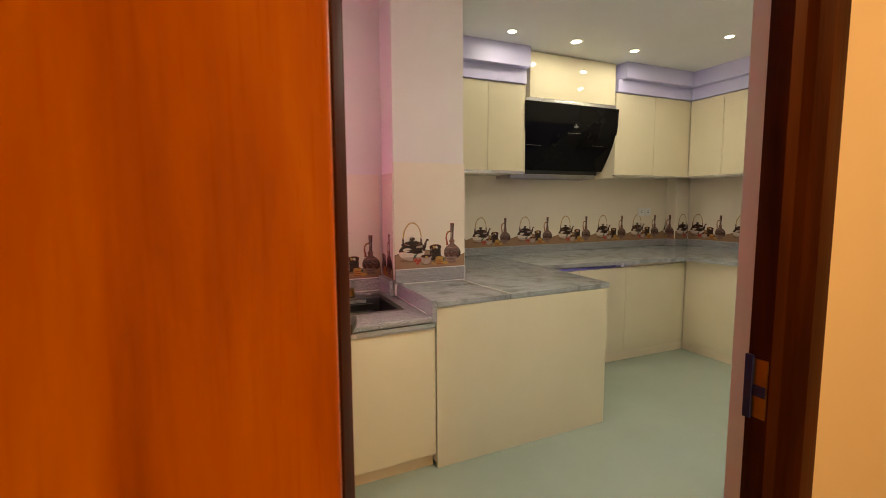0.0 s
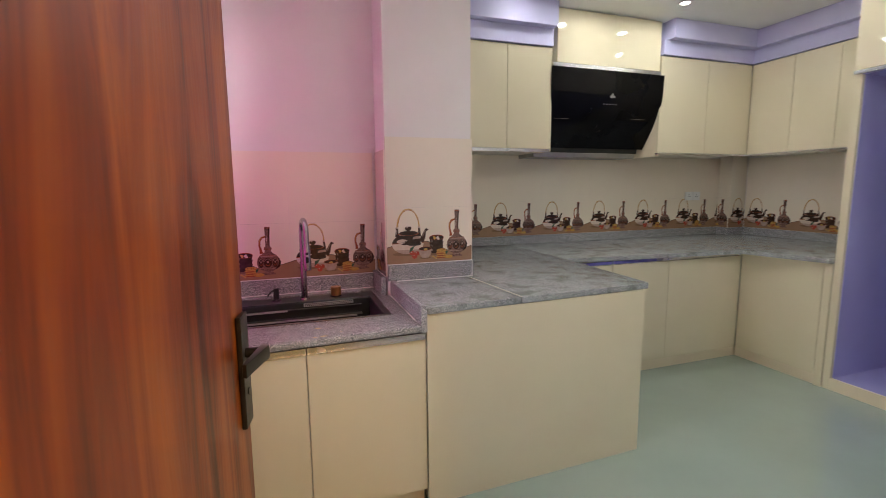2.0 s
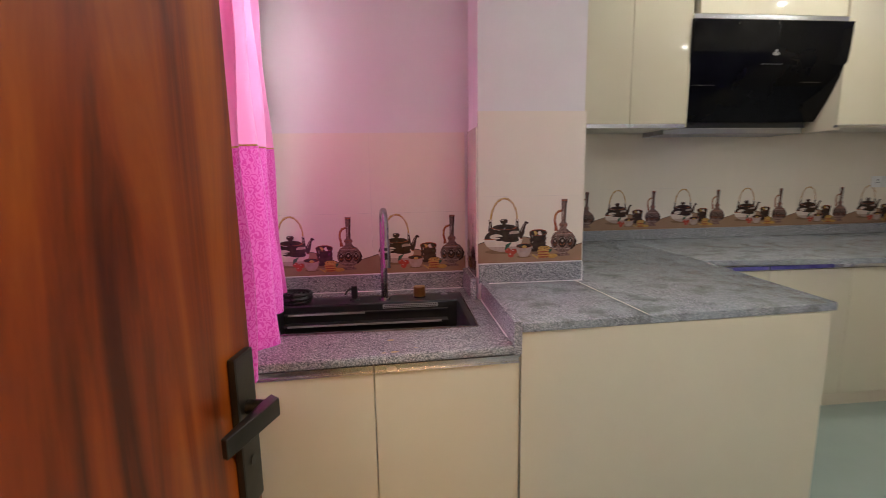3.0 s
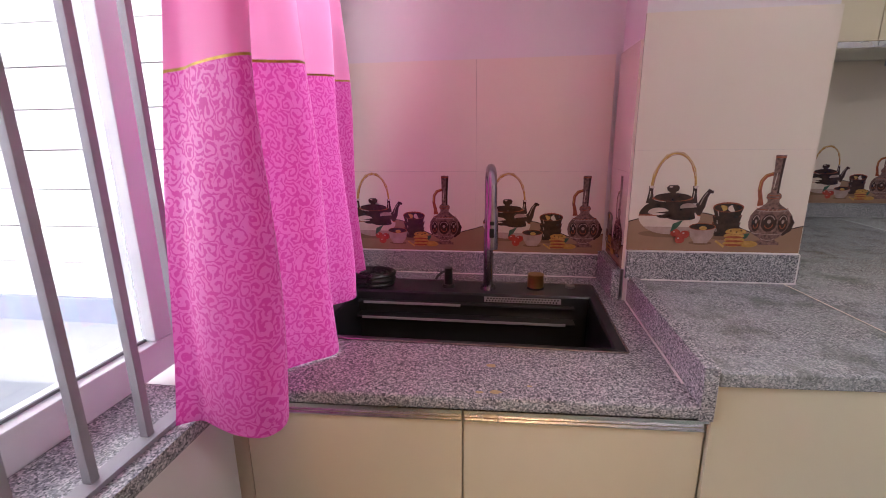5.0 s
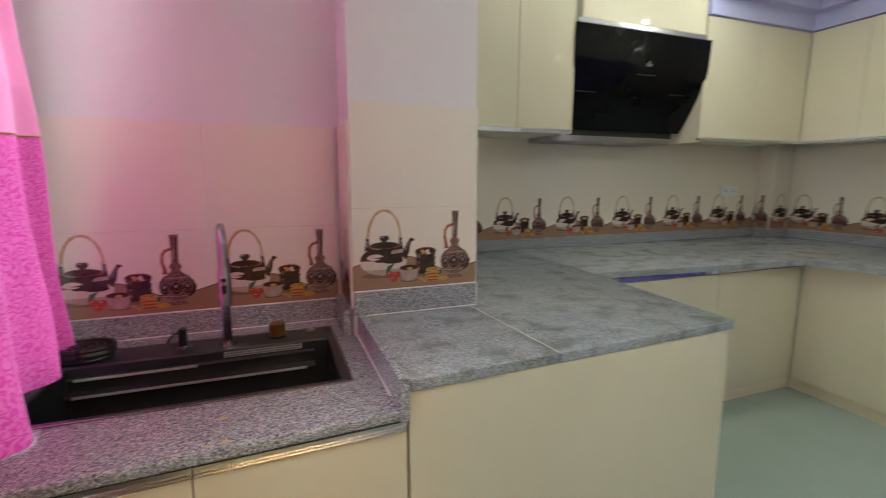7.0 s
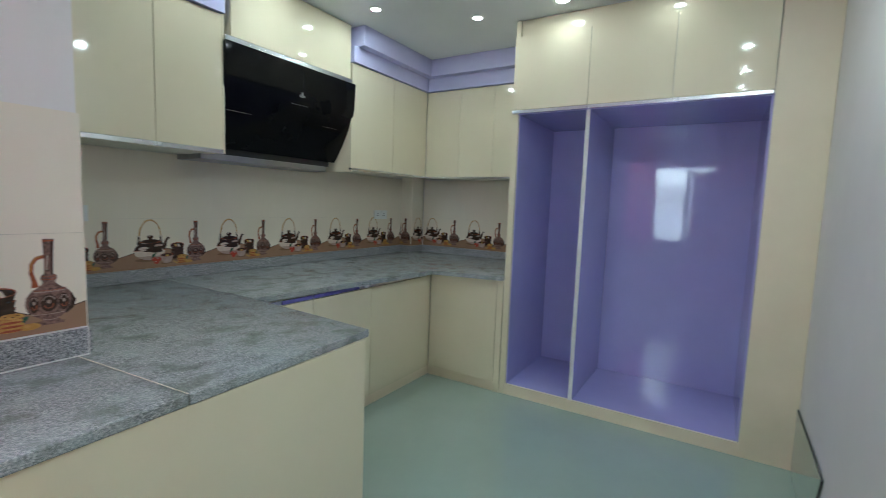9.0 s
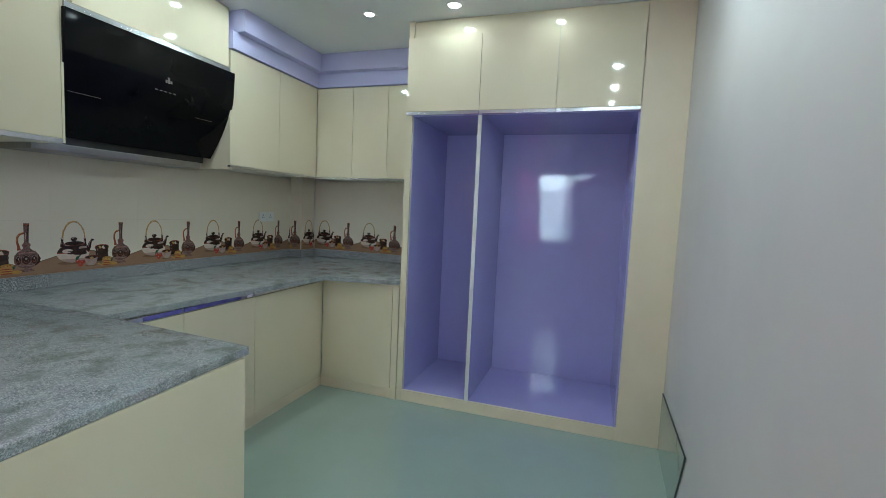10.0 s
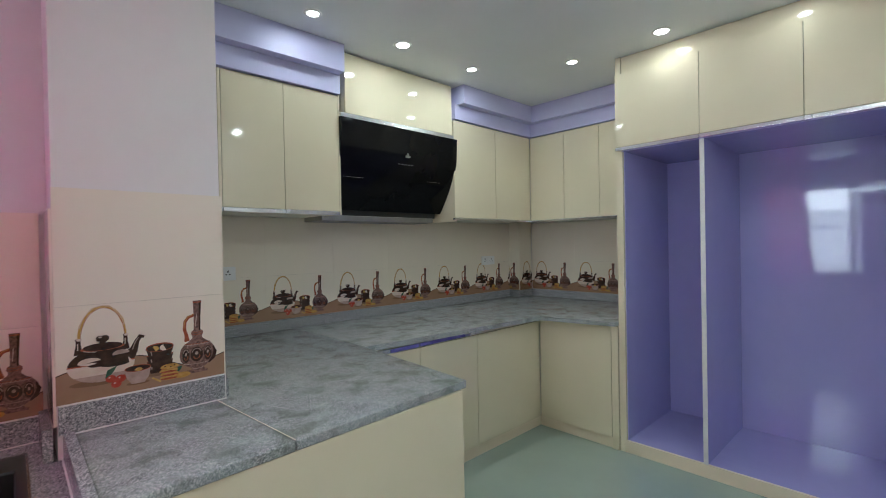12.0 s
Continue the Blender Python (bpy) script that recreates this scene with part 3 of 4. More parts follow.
part("top_box", boxed(TX + 0.032, RIGHT - 0.004, 0.873, 2.384, NT + 0.03, CEIL - 0.006), CARCASS, t)
for a, b in ((0.876, 1.380), (1.380, 1.886), (1.886, 2.418)):
    door_front(t, "x", TX - 0.02, a, b, NT + 0.03, 2.625)
    profile(t, "x", TX - 0.026, a, b, NT + 0.004, NT + 0.026, 0.03)
part("niche_floor", boxed(TX + 0.021, NBACK, 0.873, 2.384, NB - 0.02, NB), VIOLET, t)
part("niche_back", boxed(NBACK, NBACK + 0.02, 0.873, 2.384, NB - 0.02, NT), VIOLET, t)
part("niche_top", boxed(TX + 0.005, NBACK, 0.873, 2.384, NT, NT + 0.018), VIOLET, t)
part("niche_side", boxed(TX + 0.021, NBACK, 0.8731, 0.885, NB, NT), VIOLET, t)
part("niche_side", boxed(TX + 0.021, NBACK, 2.372, 2.3845, NB, NT), VIOLET, t)
part("niche_edge", boxed(TX - 0.004, TX + 0.0205, 2.376, 2.3848, NB, NT), CREAM, t)
div = part("divider", boxed(TX + 0.006, NBACK, 1.868, 1.892, NB, NT), VIOLET, t)
part("edge_band", boxed(TX, TX + 0.0055, 1.867, 1.893, NB, NT), SEAL, div, "white divider edge")

# ---- lamps ----
def downlight(x, y, r=0.045, power=11.0):
    d = thing("downlight", "round recessed white LED downlight in the ceiling", "ceiling light", (x, y, CEIL), "ceiling downlights")
    bm = bmesh.new()
    prof = [(r, -0.0005), (r + 0.004, -0.006), (r + 0.016, -0.005), (r + 0.02, -0.0005)]
    rings = [[bm.verts.new((a * math.cos(2 * math.pi * k / 28), a * math.sin(2 * math.pi * k / 28), z)) for k in range(28)] for a, z in prof]
    for p, q in zip(rings, rings[1:]):
        for k in range(28):
            bm.faces.new((p[k], p[(k + 1) % 28], q[(k + 1) % 28], q[k]))
    part("rim", bm, WHITEPLASTIC, d, smooth=True)
    part("diffuser", cylinder(bmesh.new(), (0, 0, -0.003), (0, 0, -0.0005), r, n=28), LAMP, d)
    lamp = new("downlight_beam", bpy.data.lights.new("downlight_beam", "AREA"))
    lamp.data.shape, lamp.data.size, lamp.data.energy, lamp.data.color = "DISK", 2 * r, power, (0.98, 1.0, 0.97)
    lamp.location = (x, y, CEIL - 0.012)
    return d


for x, y, r, p in ((2.14, 3.24, 0.030, 1.0), (2.755, 3.225, 0.038, 2.3), (3.385, 3.21, 0.030, 2.7), (3.825, 2.65, 0.030, 1.9), (3.82, 2.04, 0.038, 0.7), (3.82, 1.40, 0.030, 0.35), (2.74, 1.0, 0.030, 5.4), (2.06, 1.0, 0.030, 5.2), (1.40, 1.0, 0.030, 1.8)):
    downlight(x, y, r, p)

# ---- printed border tiles ----
PRINT_BASE = surface("printed_brown_ground", (0.30, 0.17, 0.10), (0.35, 0.21, 0.13), 8, 0.16, coat=0.3, bump=0.0)
PRINT_DARK = surface("printed_black_brown", (0.022, 0.011, 0.008), (0.07, 0.035, 0.024), 45, 0.16, coat=0.3, bump=0.0)
PRINT_CREAM = surface("printed_cream", (0.62, 0.48, 0.38), (0.74, 0.62, 0.52), 25, 0.16, coat=0.3, bump=0.0)
PRINT_CANE = surface("printed_cane_yellow", (0.45, 0.24, 0.05), (0.68, 0.44, 0.14), 60, 0.16, coat=0.3, bump=0.0)
PRINT_CLAY = surface("printed_clay_red", (0.26, 0.06, 0.025), (0.42, 0.12, 0.055), 50, 0.16, coat=0.3, bump=0.0)
PRINT_JUG = surface("printed_carved_jug", (0.06, 0.032, 0.026), (0.34, 0.19, 0.15), 120, 0.16, coat=0.3, bump=0.0)
PRINT_GOLD = surface("printed_biscuit", (0.42, 0.20, 0.04), (0.62, 0.36, 0.10), 70, 0.16, coat=0.3, bump=0.0)
PRINT_RED = surface("printed_cherry_red", (0.34, 0.035, 0.02), (0.50, 0.08, 0.05), 60, 0.16, coat=0.3, bump=0.0)
PRINT_GREEN = surface("printed_leaf_green", (0.03, 0.08, 0.05), (0.06, 0.13, 0.08), 60, 0.16, coat=0.3, bump=0.0)
PRINT_SAND = surface("printed_taupe", (0.36, 0.24, 0.20), (0.50, 0.36, 0.30), 40, 0.16, coat=0.3, bump=0.0)
PRINT_SHADE = surface("printed_shade_brown", (0.20, 0.11, 0.06), (0.24, 0.14, 0.08), 20, 0.16, coat=0.3, bump=0.0)
PRINTS = [PRINT_BASE, PRINT_DARK, PRINT_CREAM, PRINT_CANE, PRINT_CLAY, PRINT_JUG, PRINT_GOLD, PRINT_RED, PRINT_GREEN, PRINT_SAND, PRINT_SHADE]
GROUND, DARK, PALE, CANE, CLAY, JUG, BISCUIT, CHERRY, LEAF, TAUPE, SHADE = range(11)
TW, TH = 0.510, 0.30


def blob(bm, layer, mat, u, v, ru, rv, a0=0.0, a1=360.0, n=22):
    """A flat ellipse, or a sector's segment of one, on the printed face."""
    y = -0.0004 - 0.00025 * layer
    vs = [bm.verts.new((u + ru * math.cos(radians(a0 + (a1 - a0) * k / n)), y, v + rv * math.sin(radians(a0 + (a1 - a0) * k / n)))) for k in range(n if a1 - a0 >= 360 else n + 1)]
    bm.faces.new(vs).material_index = mat


def turned(bm, layer, mat, u, rows):
    """A flat outline, symmetric about u, from rows of height and half width."""
    y = -0.0004 - 0.00025 * layer
    for (v0, h0), (v1, h1) in zip(rows, rows[1:]):
        vs = [bm.verts.new((u + s * h, y, v)) for s, h, v in ((-1, h0, v0), (1, h0, v0), (1, h1, v1), (-1, h1, v1))]
        bm.faces.new(vs).material_index = mat


def stroke(bm, layer, mat, points, widths):
    """A flat band along points in the printed face."""
    y = -0.0004 - 0.00025 * layer
    rows = []
    for i, (u, v) in enumerate(points):
        a, b = points[max(i - 1, 0)], points[min(i + 1, len(points) - 1)]
        du, dv = b[0] - a[0], b[1] - a[1]
        d = math.hypot(du, dv) or 1
        w = widths[i] if isinstance(widths, (list, tuple)) else widths
        rows.append((bm.verts.new((u - dv / d * w, y, v + du / d * w)), bm.verts.new((u + dv / d * w, y, v - du / d * w))))
    for p, q in zip(rows, rows[1:]):
        bm.faces.new((p[0], p[1], q[1], q[0])).material_index = mat


def hill(u):
    """The height of the brown ground along the tile."""
    s = (u / TW) % 1.0
    return 0.092 - 0.030 * math.cos(2 * math.pi * (s - 0.80)) + 0.006 * math.cos(4 * math.pi * s)


def arc(cu, cv, ru, rv, a0, a1, n=14):
    return [(cu + ru * math.cos(radians(a0 + (a1 - a0) * k / n)), cv + rv * math.sin(radians(a0 + (a1 - a0) * k / n))) for k in range(n + 1)]


def picture():
    bm = bmesh.new()
    us = [TW * k / 30 for k in range(31)]
    lower = [[bm.verts.new((u, -0.0004, 0.0)), bm.verts.new((u, -0.0004, hill(u)))] for u in us]
    for a, b in zip(lower, lower[1:]):
        bm.faces.new((a[0], b[0], b[1], a[1])).material_index = GROUND
    stroke(bm, 1, DARK, [(u, hill(u)) for u in us], 0.0014)
    # darker ground below the vessels
    for u, v, ru, rv in ((0.115, 0.052, 0.084, 0.011), (0.285, 0.045, 0.05, 0.009), (0.40, 0.030, 0.045, 0.007), (0.214, 0.026, 0.036, 0.006)):
        blob(bm, 1, SHADE, u, v, ru, rv)
    # kettle: cane handle, body, glaze, lid, knob, lugs and spout
    cane = arc(0.118, 0.190, 0.061, 0.102, -8, 188, 24)
    stroke(bm, 3, CANE, cane, [0.0036 + 0.0016 * (k % 5 == 0) for k in range(25)])
    stroke(bm, 4, PALE, arc(0.117, 0.191, 0.062, 0.103, 20, 160, 16), 0.0008)
    stroke(bm, 4, CLAY, arc(0.1195, 0.189, 0.058, 0.098, 0, 180, 16), 0.0008)
    for u in (0.056, 0.179):
        turned(bm, 4, DARK, u, [(0.145, 0.012), (0.175, 0.0065), (0.188, 0.006), (0.196, 0.008)])
        blob(bm, 5, PALE, u + 0.002, 0.193, 0.007, 0.004)
        stroke(bm, 5, PALE, [(u - 0.002, 0.160), (u - 0.001, 0.182)], 0.0012)
    stroke(bm, 4, DARK, [(0.180, 0.112), (0.204, 0.140), (0.213, 0.166), (0.224, 0.182), (0.236, 0.178)], [0.022, 0.013, 0.008, 0.007, 0.004])
    stroke(bm, 5, TAUPE, [(0.199, 0.140), (0.208, 0.164), (0.218, 0.178)], 0.0014)

    def glaze(layer, mat, v0, v1, left=-1.0, right=1.0, steps=8):
        y = -0.0004 - 0.00025 * layer
        rows = []
        for k in range(steps + 1):
            v = v0 + (v1 - v0) * k / steps
            w = 0.089 * math.sqrt(max(0.0, 1 - ((v - 0.106) / 0.055) ** 2))
            rows.append((bm.verts.new((0.116 + left * w, y, v)), bm.verts.new((0.116 + right * w, y, v))))
        for p, q in zip(rows, rows[1:]):
            bm.faces.new((p[0], p[1], q[1], q[0])).material_index = mat

    glaze(6, TAUPE, 0.0515, 0.074)
    glaze(6, PALE, 0.074, 0.110)
    glaze(6, DARK, 0.110, 0.160)
    glaze(7, CLAY, 0.107, 0.111)
    for u, v, ru, rv in ((0.150, 0.106, 0.045, 0.012), (0.100, 0.108, 0.022, 0.008)):
        blob(bm, 8, DARK, u, v, ru, rv)
    blob(bm, 9, PALE, 0.083, 0.118, 0.030, 0.014, 15, 195)
    blob(bm, 9, PALE, 0.080, 0.119, 0.026, 0.010, 180, 330)
    blob(bm, 9, TAUPE, 0.166, 0.134, 0.024, 0.012, 0, 200)
    stroke(bm, 9, PALE, [(0.186, 0.118), (0.193, 0.105), (0.190, 0.090)], [0.001, 0.005, 0.001])
    blob(bm, 10, DARK, 0.118, 0.157, 0.066, 0.010)
    blob(bm, 11, CLAY, 0.118, 0.160, 0.058, 0.009)
    blob(bm, 12, DARK, 0.118, 0.164, 0.052, 0.012)
    stroke(bm, 13, PALE, arc(0.118, 0.160, 0.054, 0.011, 200, 250, 6), 0.0008)
    turned(bm, 13, DARK, 0.117, [(0.170, 0.010), (0.178, 0.008), (0.184, 0.016), (0.192, 0.018), (0.199, 0.012)])
    blob(bm, 14, PALE, 0.111, 0.194, 0.005, 0.0022)
    # stacked bowls
    for k in range(3):
        turned(bm, 6 + 2 * k, DARK, 0.285, [(0.048 + 0.024 * k, 0.030), (0.060 + 0.024 * k, 0.037), (0.090 + 0.022 * k, 0.043 + 0.0015 * k)])
        stroke(bm, 7 + 2 * k, CLAY, arc(0.285, 0.090 + 0.022 * k, 0.042 + 0.0015 * k, 0.009, 180, 360, 12), 0.0009)
        stroke(bm, 7 + 2 * k, TAUPE, [(0.258, 0.062 + 0.024 * k), (0.255, 0.078 + 0.024 * k)], 0.0015)
    blob(bm, 12, CLAY, 0.285, 0.135, 0.046, 0.015)
    blob(bm, 13, DARK, 0.285, 0.134, 0.043, 0.012)
    blob(bm, 14, PALE, 0.298, 0.132, 0.014, 0.010, 100, 300)
    blob(bm, 14, CANE, 0.268, 0.132, 0.014, 0.009, -80, 120)
    # small bowl
    turned(bm, 14, TAUPE, 0.214, [(0.026, 0.020), (0.045, 0.034), (0.076, 0.041)])
    blob(bm, 15, CLAY, 0.214, 0.076, 0.041, 0.011)
    blob(bm, 16, DARK, 0.214, 0.076, 0.038, 0.009)
    blob(bm, 17, CANE, 0.216, 0.072, 0.012, 0.006)
    # fruit, leaf and biscuits
    for u, v in ((0.136, 0.056), (0.163, 0.052), (0.150, 0.036)):
        blob(bm, 15, CHERRY, u, v, 0.014, 0.012)
        blob(bm, 16, PALE, u - 0.004, v + 0.004, 0.003, 0.002)
    stroke(bm, 16, LEAF, [(0.122, 0.060), (0.133, 0.078), (0.152, 0.094)], [0.001, 0.009, 0.001])
    for k in range(4):
        blob(bm, 15 + 2 * k, BISCUIT, 0.312 + 0.003 * (k % 2), 0.026 + 0.012 * k, 0.031, 0.009)
        blob(bm, 16 + 2 * k, CLAY, 0.312 + 0.003 * (k % 2), 0.022 + 0.012 * k, 0.028, 0.0035)
    blob(bm, 23, BISCUIT, 0.315, 0.064, 0.030, 0.009)
    for u, v in ((0.30, 0.065), (0.318, 0.062), (0.331, 0.066)):
        blob(bm, 24, DARK, u, v, 0.003, 0.002)
    blob(bm, 15, BISCUIT, 0.358, 0.026, 0.027, 0.010)
    stroke(bm, 17, CANE, [(0.258, 0.034), (0.286, 0.016)], 0.003)
    stroke(bm, 16, LEAF, [(0.338, 0.036), (0.348, 0.052), (0.357, 0.058)], [0.002, 0.007, 0.001])
    # jug
    stroke(bm, 5, CLAY, [(0.418, 0.232), (0.400, 0.232), (0.382, 0.226), (0.371, 0.210), (0.369, 0.185), (0.375, 0.160), (0.377, 0.140)], [0.003, 0.005, 0.0055, 0.0055, 0.0055, 0.006, 0.009])
    stroke(bm, 6, CANE, [(0.398, 0.234), (0.381, 0.228), (0.370, 0.211), (0.367, 0.186)], 0.0009)
    body = [(0.024, 0.034), (0.032, 0.029), (0.040, 0.018), (0.046, 0.026), (0.058, 0.046), (0.074, 0.057), (0.092, 0.060), (0.112, 0.056), (0.128, 0.044), (0.140, 0.026), (0.150, 0.016), (0.158, 0.016), (0.164, 0.020), (0.172, 0.019), (0.178, 0.013)]
    turned(bm, 6, JUG, 0.410, body)
    stroke(bm, 6, JUG, [(0.410, 0.176), (0.411, 0.225), (0.412, 0.284)], [0.011, 0.011, 0.014])
    stroke(bm, 7, DARK, [(0.418, 0.176), (0.419, 0.225), (0.421, 0.280)], [0.002, 0.003, 0.003])
    stroke(bm, 8, CLAY, [(0.398, 0.278), (0.426, 0.278)], 0.002)
    for v, h in ((0.132, 0.042), (0.128, 0.044), (0.165, 0.019), (0.173, 0.017), (0.060, 0.047), (0.042, 0.018)):
        stroke(bm, 8, TAUPE if v < 0.13 else CLAY, arc(0.410, v + 0.002, h, 0.006, 180, 360, 10), 0.0009)
    for u, w in ((0.372, 0.012), (0.407, 0.021), (0.444, 0.013)):
        blob(bm, 8, DARK, u, 0.090, w, 0.026)
        stroke(bm, 9, TAUPE, arc(u, 0.092, w * 0.75, 0.019, 20, 160, 8), 0.0012)
        stroke(bm, 9, CLAY, arc(u, 0.084, w * 0.5, 0.010, 180, 380, 8), 0.0012)
        blob(bm, 9, TAUPE, u, 0.094, w * 0.25, 0.006)
    for k in range(7):
        stroke(bm, 9, TAUPE, [(0.376 + 0.011 * k, 0.118 + 0.006 * math.sin(0.5 * k)), (0.380 + 0.011 * k, 0.126 + 0.004 * math.sin(0.5 * k))], 0.0012)
    stroke(bm, 9, DARK, [(0.462, 0.112), (0.468, 0.092), (0.462, 0.070), (0.446, 0.054)], [0.002, 0.004, 0.006, 0.003])
    stroke(bm, 9, PALE, [(0.405, 0.19), (0.409, 0.235)], 0.0008)
    # the jug and the bowls stand a little closer to the kettle
    for v in bm.verts:
        v.co.x -= 0.017 * min(1.0, max(0.0, (v.co.x - 0.17) / 0.20), max(0.0, (0.505 - v.co.x) / 0.04))
    return bm


PICTURE = picture()


def cut_copy(bm, u0, u1):
    b = bm.copy()
    for at, way in ((u0, -1), (u1, 1)):
        if 0 < at < TW:
            bmesh.ops.bisect_plane(b, geom=b.verts[:] + b.edges[:] + b.faces[:], plane_co=(at, 0, 0), plane_no=(way, 0, 0), clear_outer=True)
    return b


tile_meshes = {}


def tile_mesh(u0, u1, h, printed):
    key = (round(u0, 3), round(u1, 3), round(h, 3), printed)
    if key not in tile_meshes:
        if printed:
            b = cut_copy(PICTURE, u0, u1)
            me = bpy.data.meshes.new("printed_picture")
            b.to_mesh(me)
            b.free()
            for m in PRINTS:
                me.materials.append(m)
        else:
            me = mesh_of("tile", boxed(u0 + 0.0002, u1 - 0.0002, 0.0, 0.008, 0.0002, h - 0.0002, 0.0005), TILE)
        tile_meshes[key] = me
    return tile_meshes[key]


def tile_run(owner, m, start, a0, a1, z0, z1):
    """Tiles on a wall. In m's frame x runs along the wall, and the wall lies at y = 0.008. start: a joint's place."""
    k = math.floor((a0 - start) / TW + 1e-6)
    while start + k * TW < a1 - 0.004:
        at = start + k * TW
        u0, u1 = max(0.0, a0 - at), min(TW, a1 - at)
        k += 1
        if u1 - u0 < 0.006:
            continue
        for z, h, printed in ((z0, TH, True), (z0 + TH, z1 - z0 - TH, False)):
            ob = new("tile", tile_mesh(u0, u1, h, False))
            ob.parent = owner
            ob.matrix_basis = m @ Matrix.Translation((at, 0, z))
            if printed:
                p = new("printed_picture", tile_mesh(u0, u1, h, True))
                p.parent = ob
                tagged(p, "printed kettle, bowls and jug")


tiles = thing("wall_tiles", "glazed cream wall tiles with a printed kettle and jug border", "wall tiles")
tagged(tiles, kind="structure")
tile_run(tiles, pose(0, SINKWALL - 0.009, 0), 0.018, 0.004, COL0 - 0.022, 0.923, 1.605)
tile_run(tiles, pose(COL0 - 0.009, 0, 0, 0, 0, -90), -COLFACE - 0.47, -(SINKWALL - 0.010), -COLFACE, 0.937, 1.605)
tile_run(tiles, pose(0, COLFACE - 0.009, 0), COL0 - 0.002, COL0 - 0.002, COL1 + 0.002, 1.003, 1.67)
tile_run(tiles, pose(COL1 + 0.009, 0, 0, 0, 0, 90), COLFACE + 0.05, COLFACE, BACK - 0.01, 0.984, 1.67)
tile_run(tiles, pose(0, BACK - 0.009, 0), 1.634, COL1 + 0.011, 4.763, 0.984, UZ0)
tile_run(tiles, pose(4.756, 0, 0, 0, 0, -90), -3.844 - 0.46, -(BACK - 0.011), -3.844, 0.984, UZ0)
tile_run(tiles, pose(0, 3.836, 0), 4.757, 4.757, RIGHT - 0.011, 0.984, UZ0)
tile_run(tiles, pose(RIGHT - 0.009, 0, 0, 0, 0, -90), -3.83, -3.835, -2.66, 0.984, UZ0)
tile_run(tiles, pose(4.911, 0, 0, 0, 0, -90), -2.656, -2.656, -2.43, 0.984, UZ0)

# ---- sink and its fittings ----
sink = thing("kitchen_sink", "black coated steel kitchen sink let into the granite", "sink")
bm = bmesh.new()
BX0, BX1, BY0, BY1, BD = SX0 + 0.028, SX1 - 0.026, SY0 + 0.022, 2.795, 0.22


def quad_ring(bm, loops):
    rings = [[bm.verts.new(p) for p in lp] for lp in loops]
    for a, b in zip(rings, rings[1:]):
        for k in range(4):
            bm.faces.new((a[k], a[(k + 1) % 4], b[(k + 1) % 4], b[k]))
    return rings


def rect(x0, x1, y0, y1, z):
    return [(x0, y0, z), (x1, y0, z), (x1, y1, z), (x0, y1, z)]


rings = quad_ring(bm, [rect(SX0, SX1, SY0, SY1, SINKTOP - 0.03), rect(SX0, SX1, SY0, SY1, SINKTOP + 0.003), rect(SX0 + 0.003, SX1 - 0.003, SY0 + 0.003, SY1 - 0.003, SINKTOP + 0.004), rect(BX0, BX1, BY0, BY1, SINKTOP + 0.002), rect(BX0 + 0.004, BX1 - 0.004, BY0 + 0.004, BY1 - 0.004, SINKTOP - 0.004), rect(BX0 + 0.008, BX1 - 0.008, BY0 + 0.008, BY1 - 0.008, SINKTOP - BD), rect(0.50, 0.56, 2.59, 2.65, SINKTOP - BD - 0.006)])
bm.faces.new(rings[-1])
part("bowl", bm, BLACKSINK, sink)
for y0, y1, z in ((BY1 - 0.028, BY1 - 0.006, SINKTOP - 0.03), (BY1 - 0.052, BY1 - 0.006, SINKTOP - 0.075)):
    part("ledge", boxed(BX0 + 0.01, BX1 - 0.05, y0, y1, z - 0.006, z, 0.002), BLACKSINK, sink)
    # pale steel strip added for the window's highlight on the black ledge
    part("ledge_glint", boxed(BX0 + 0.03, BX1 - (0.42 if z > SINKTOP - 0.05 else 0.08), y0 - 0.003, y0 - 0.0002, z - 0.007, z + 0.002, 0.001), SATIN_STEEL, sink)
for x0, x1, y in ((SX0, SX1, SY0), (SX0, SX1, SY1)):
    part("rim_edge", boxed(x0, x1, y - 0.003, y + 0.003, SINKTOP + 0.0008, SINKTOP + 0.0046, 0.001), GUN, sink)
part("rim_edge", boxed(SX1 - 0.003, SX1 + 0.003, SY0 + 0.004, SY1 - 0.004, SINKTOP + 0.0008, SINKTOP + 0.0046, 0.001), GUN, sink)
grid = boxed(0.575, 0.825, BY1 - 0.0080, BY1 - 0.0062, SINKTOP - 0.024, SINKTOP - 0.006)
strip = part("overflow_strip", grid, SATIN_STEEL, sink, "perforated steel overflow strip")
for k in range(24):
    for r in range(2):
        hx, hz = 0.583 + 0.0099 * k + 0.004 * r, SINKTOP - 0.019 + 0.008 * r
        part("hole", cylinder(bmesh.new(), (hx, BY1 - 0.0079, hz), (hx, BY1 - 0.0088, hz), 0.0031, n=6), PLASTIC, strip)
part("blanking_cap", cylinder(bmesh.new(), (0.865, 2.885, SINKTOP + 0.0030), (0.865, 2.885, SINKTOP + 0.009), 0.016), STEEL, sink, smooth=True)

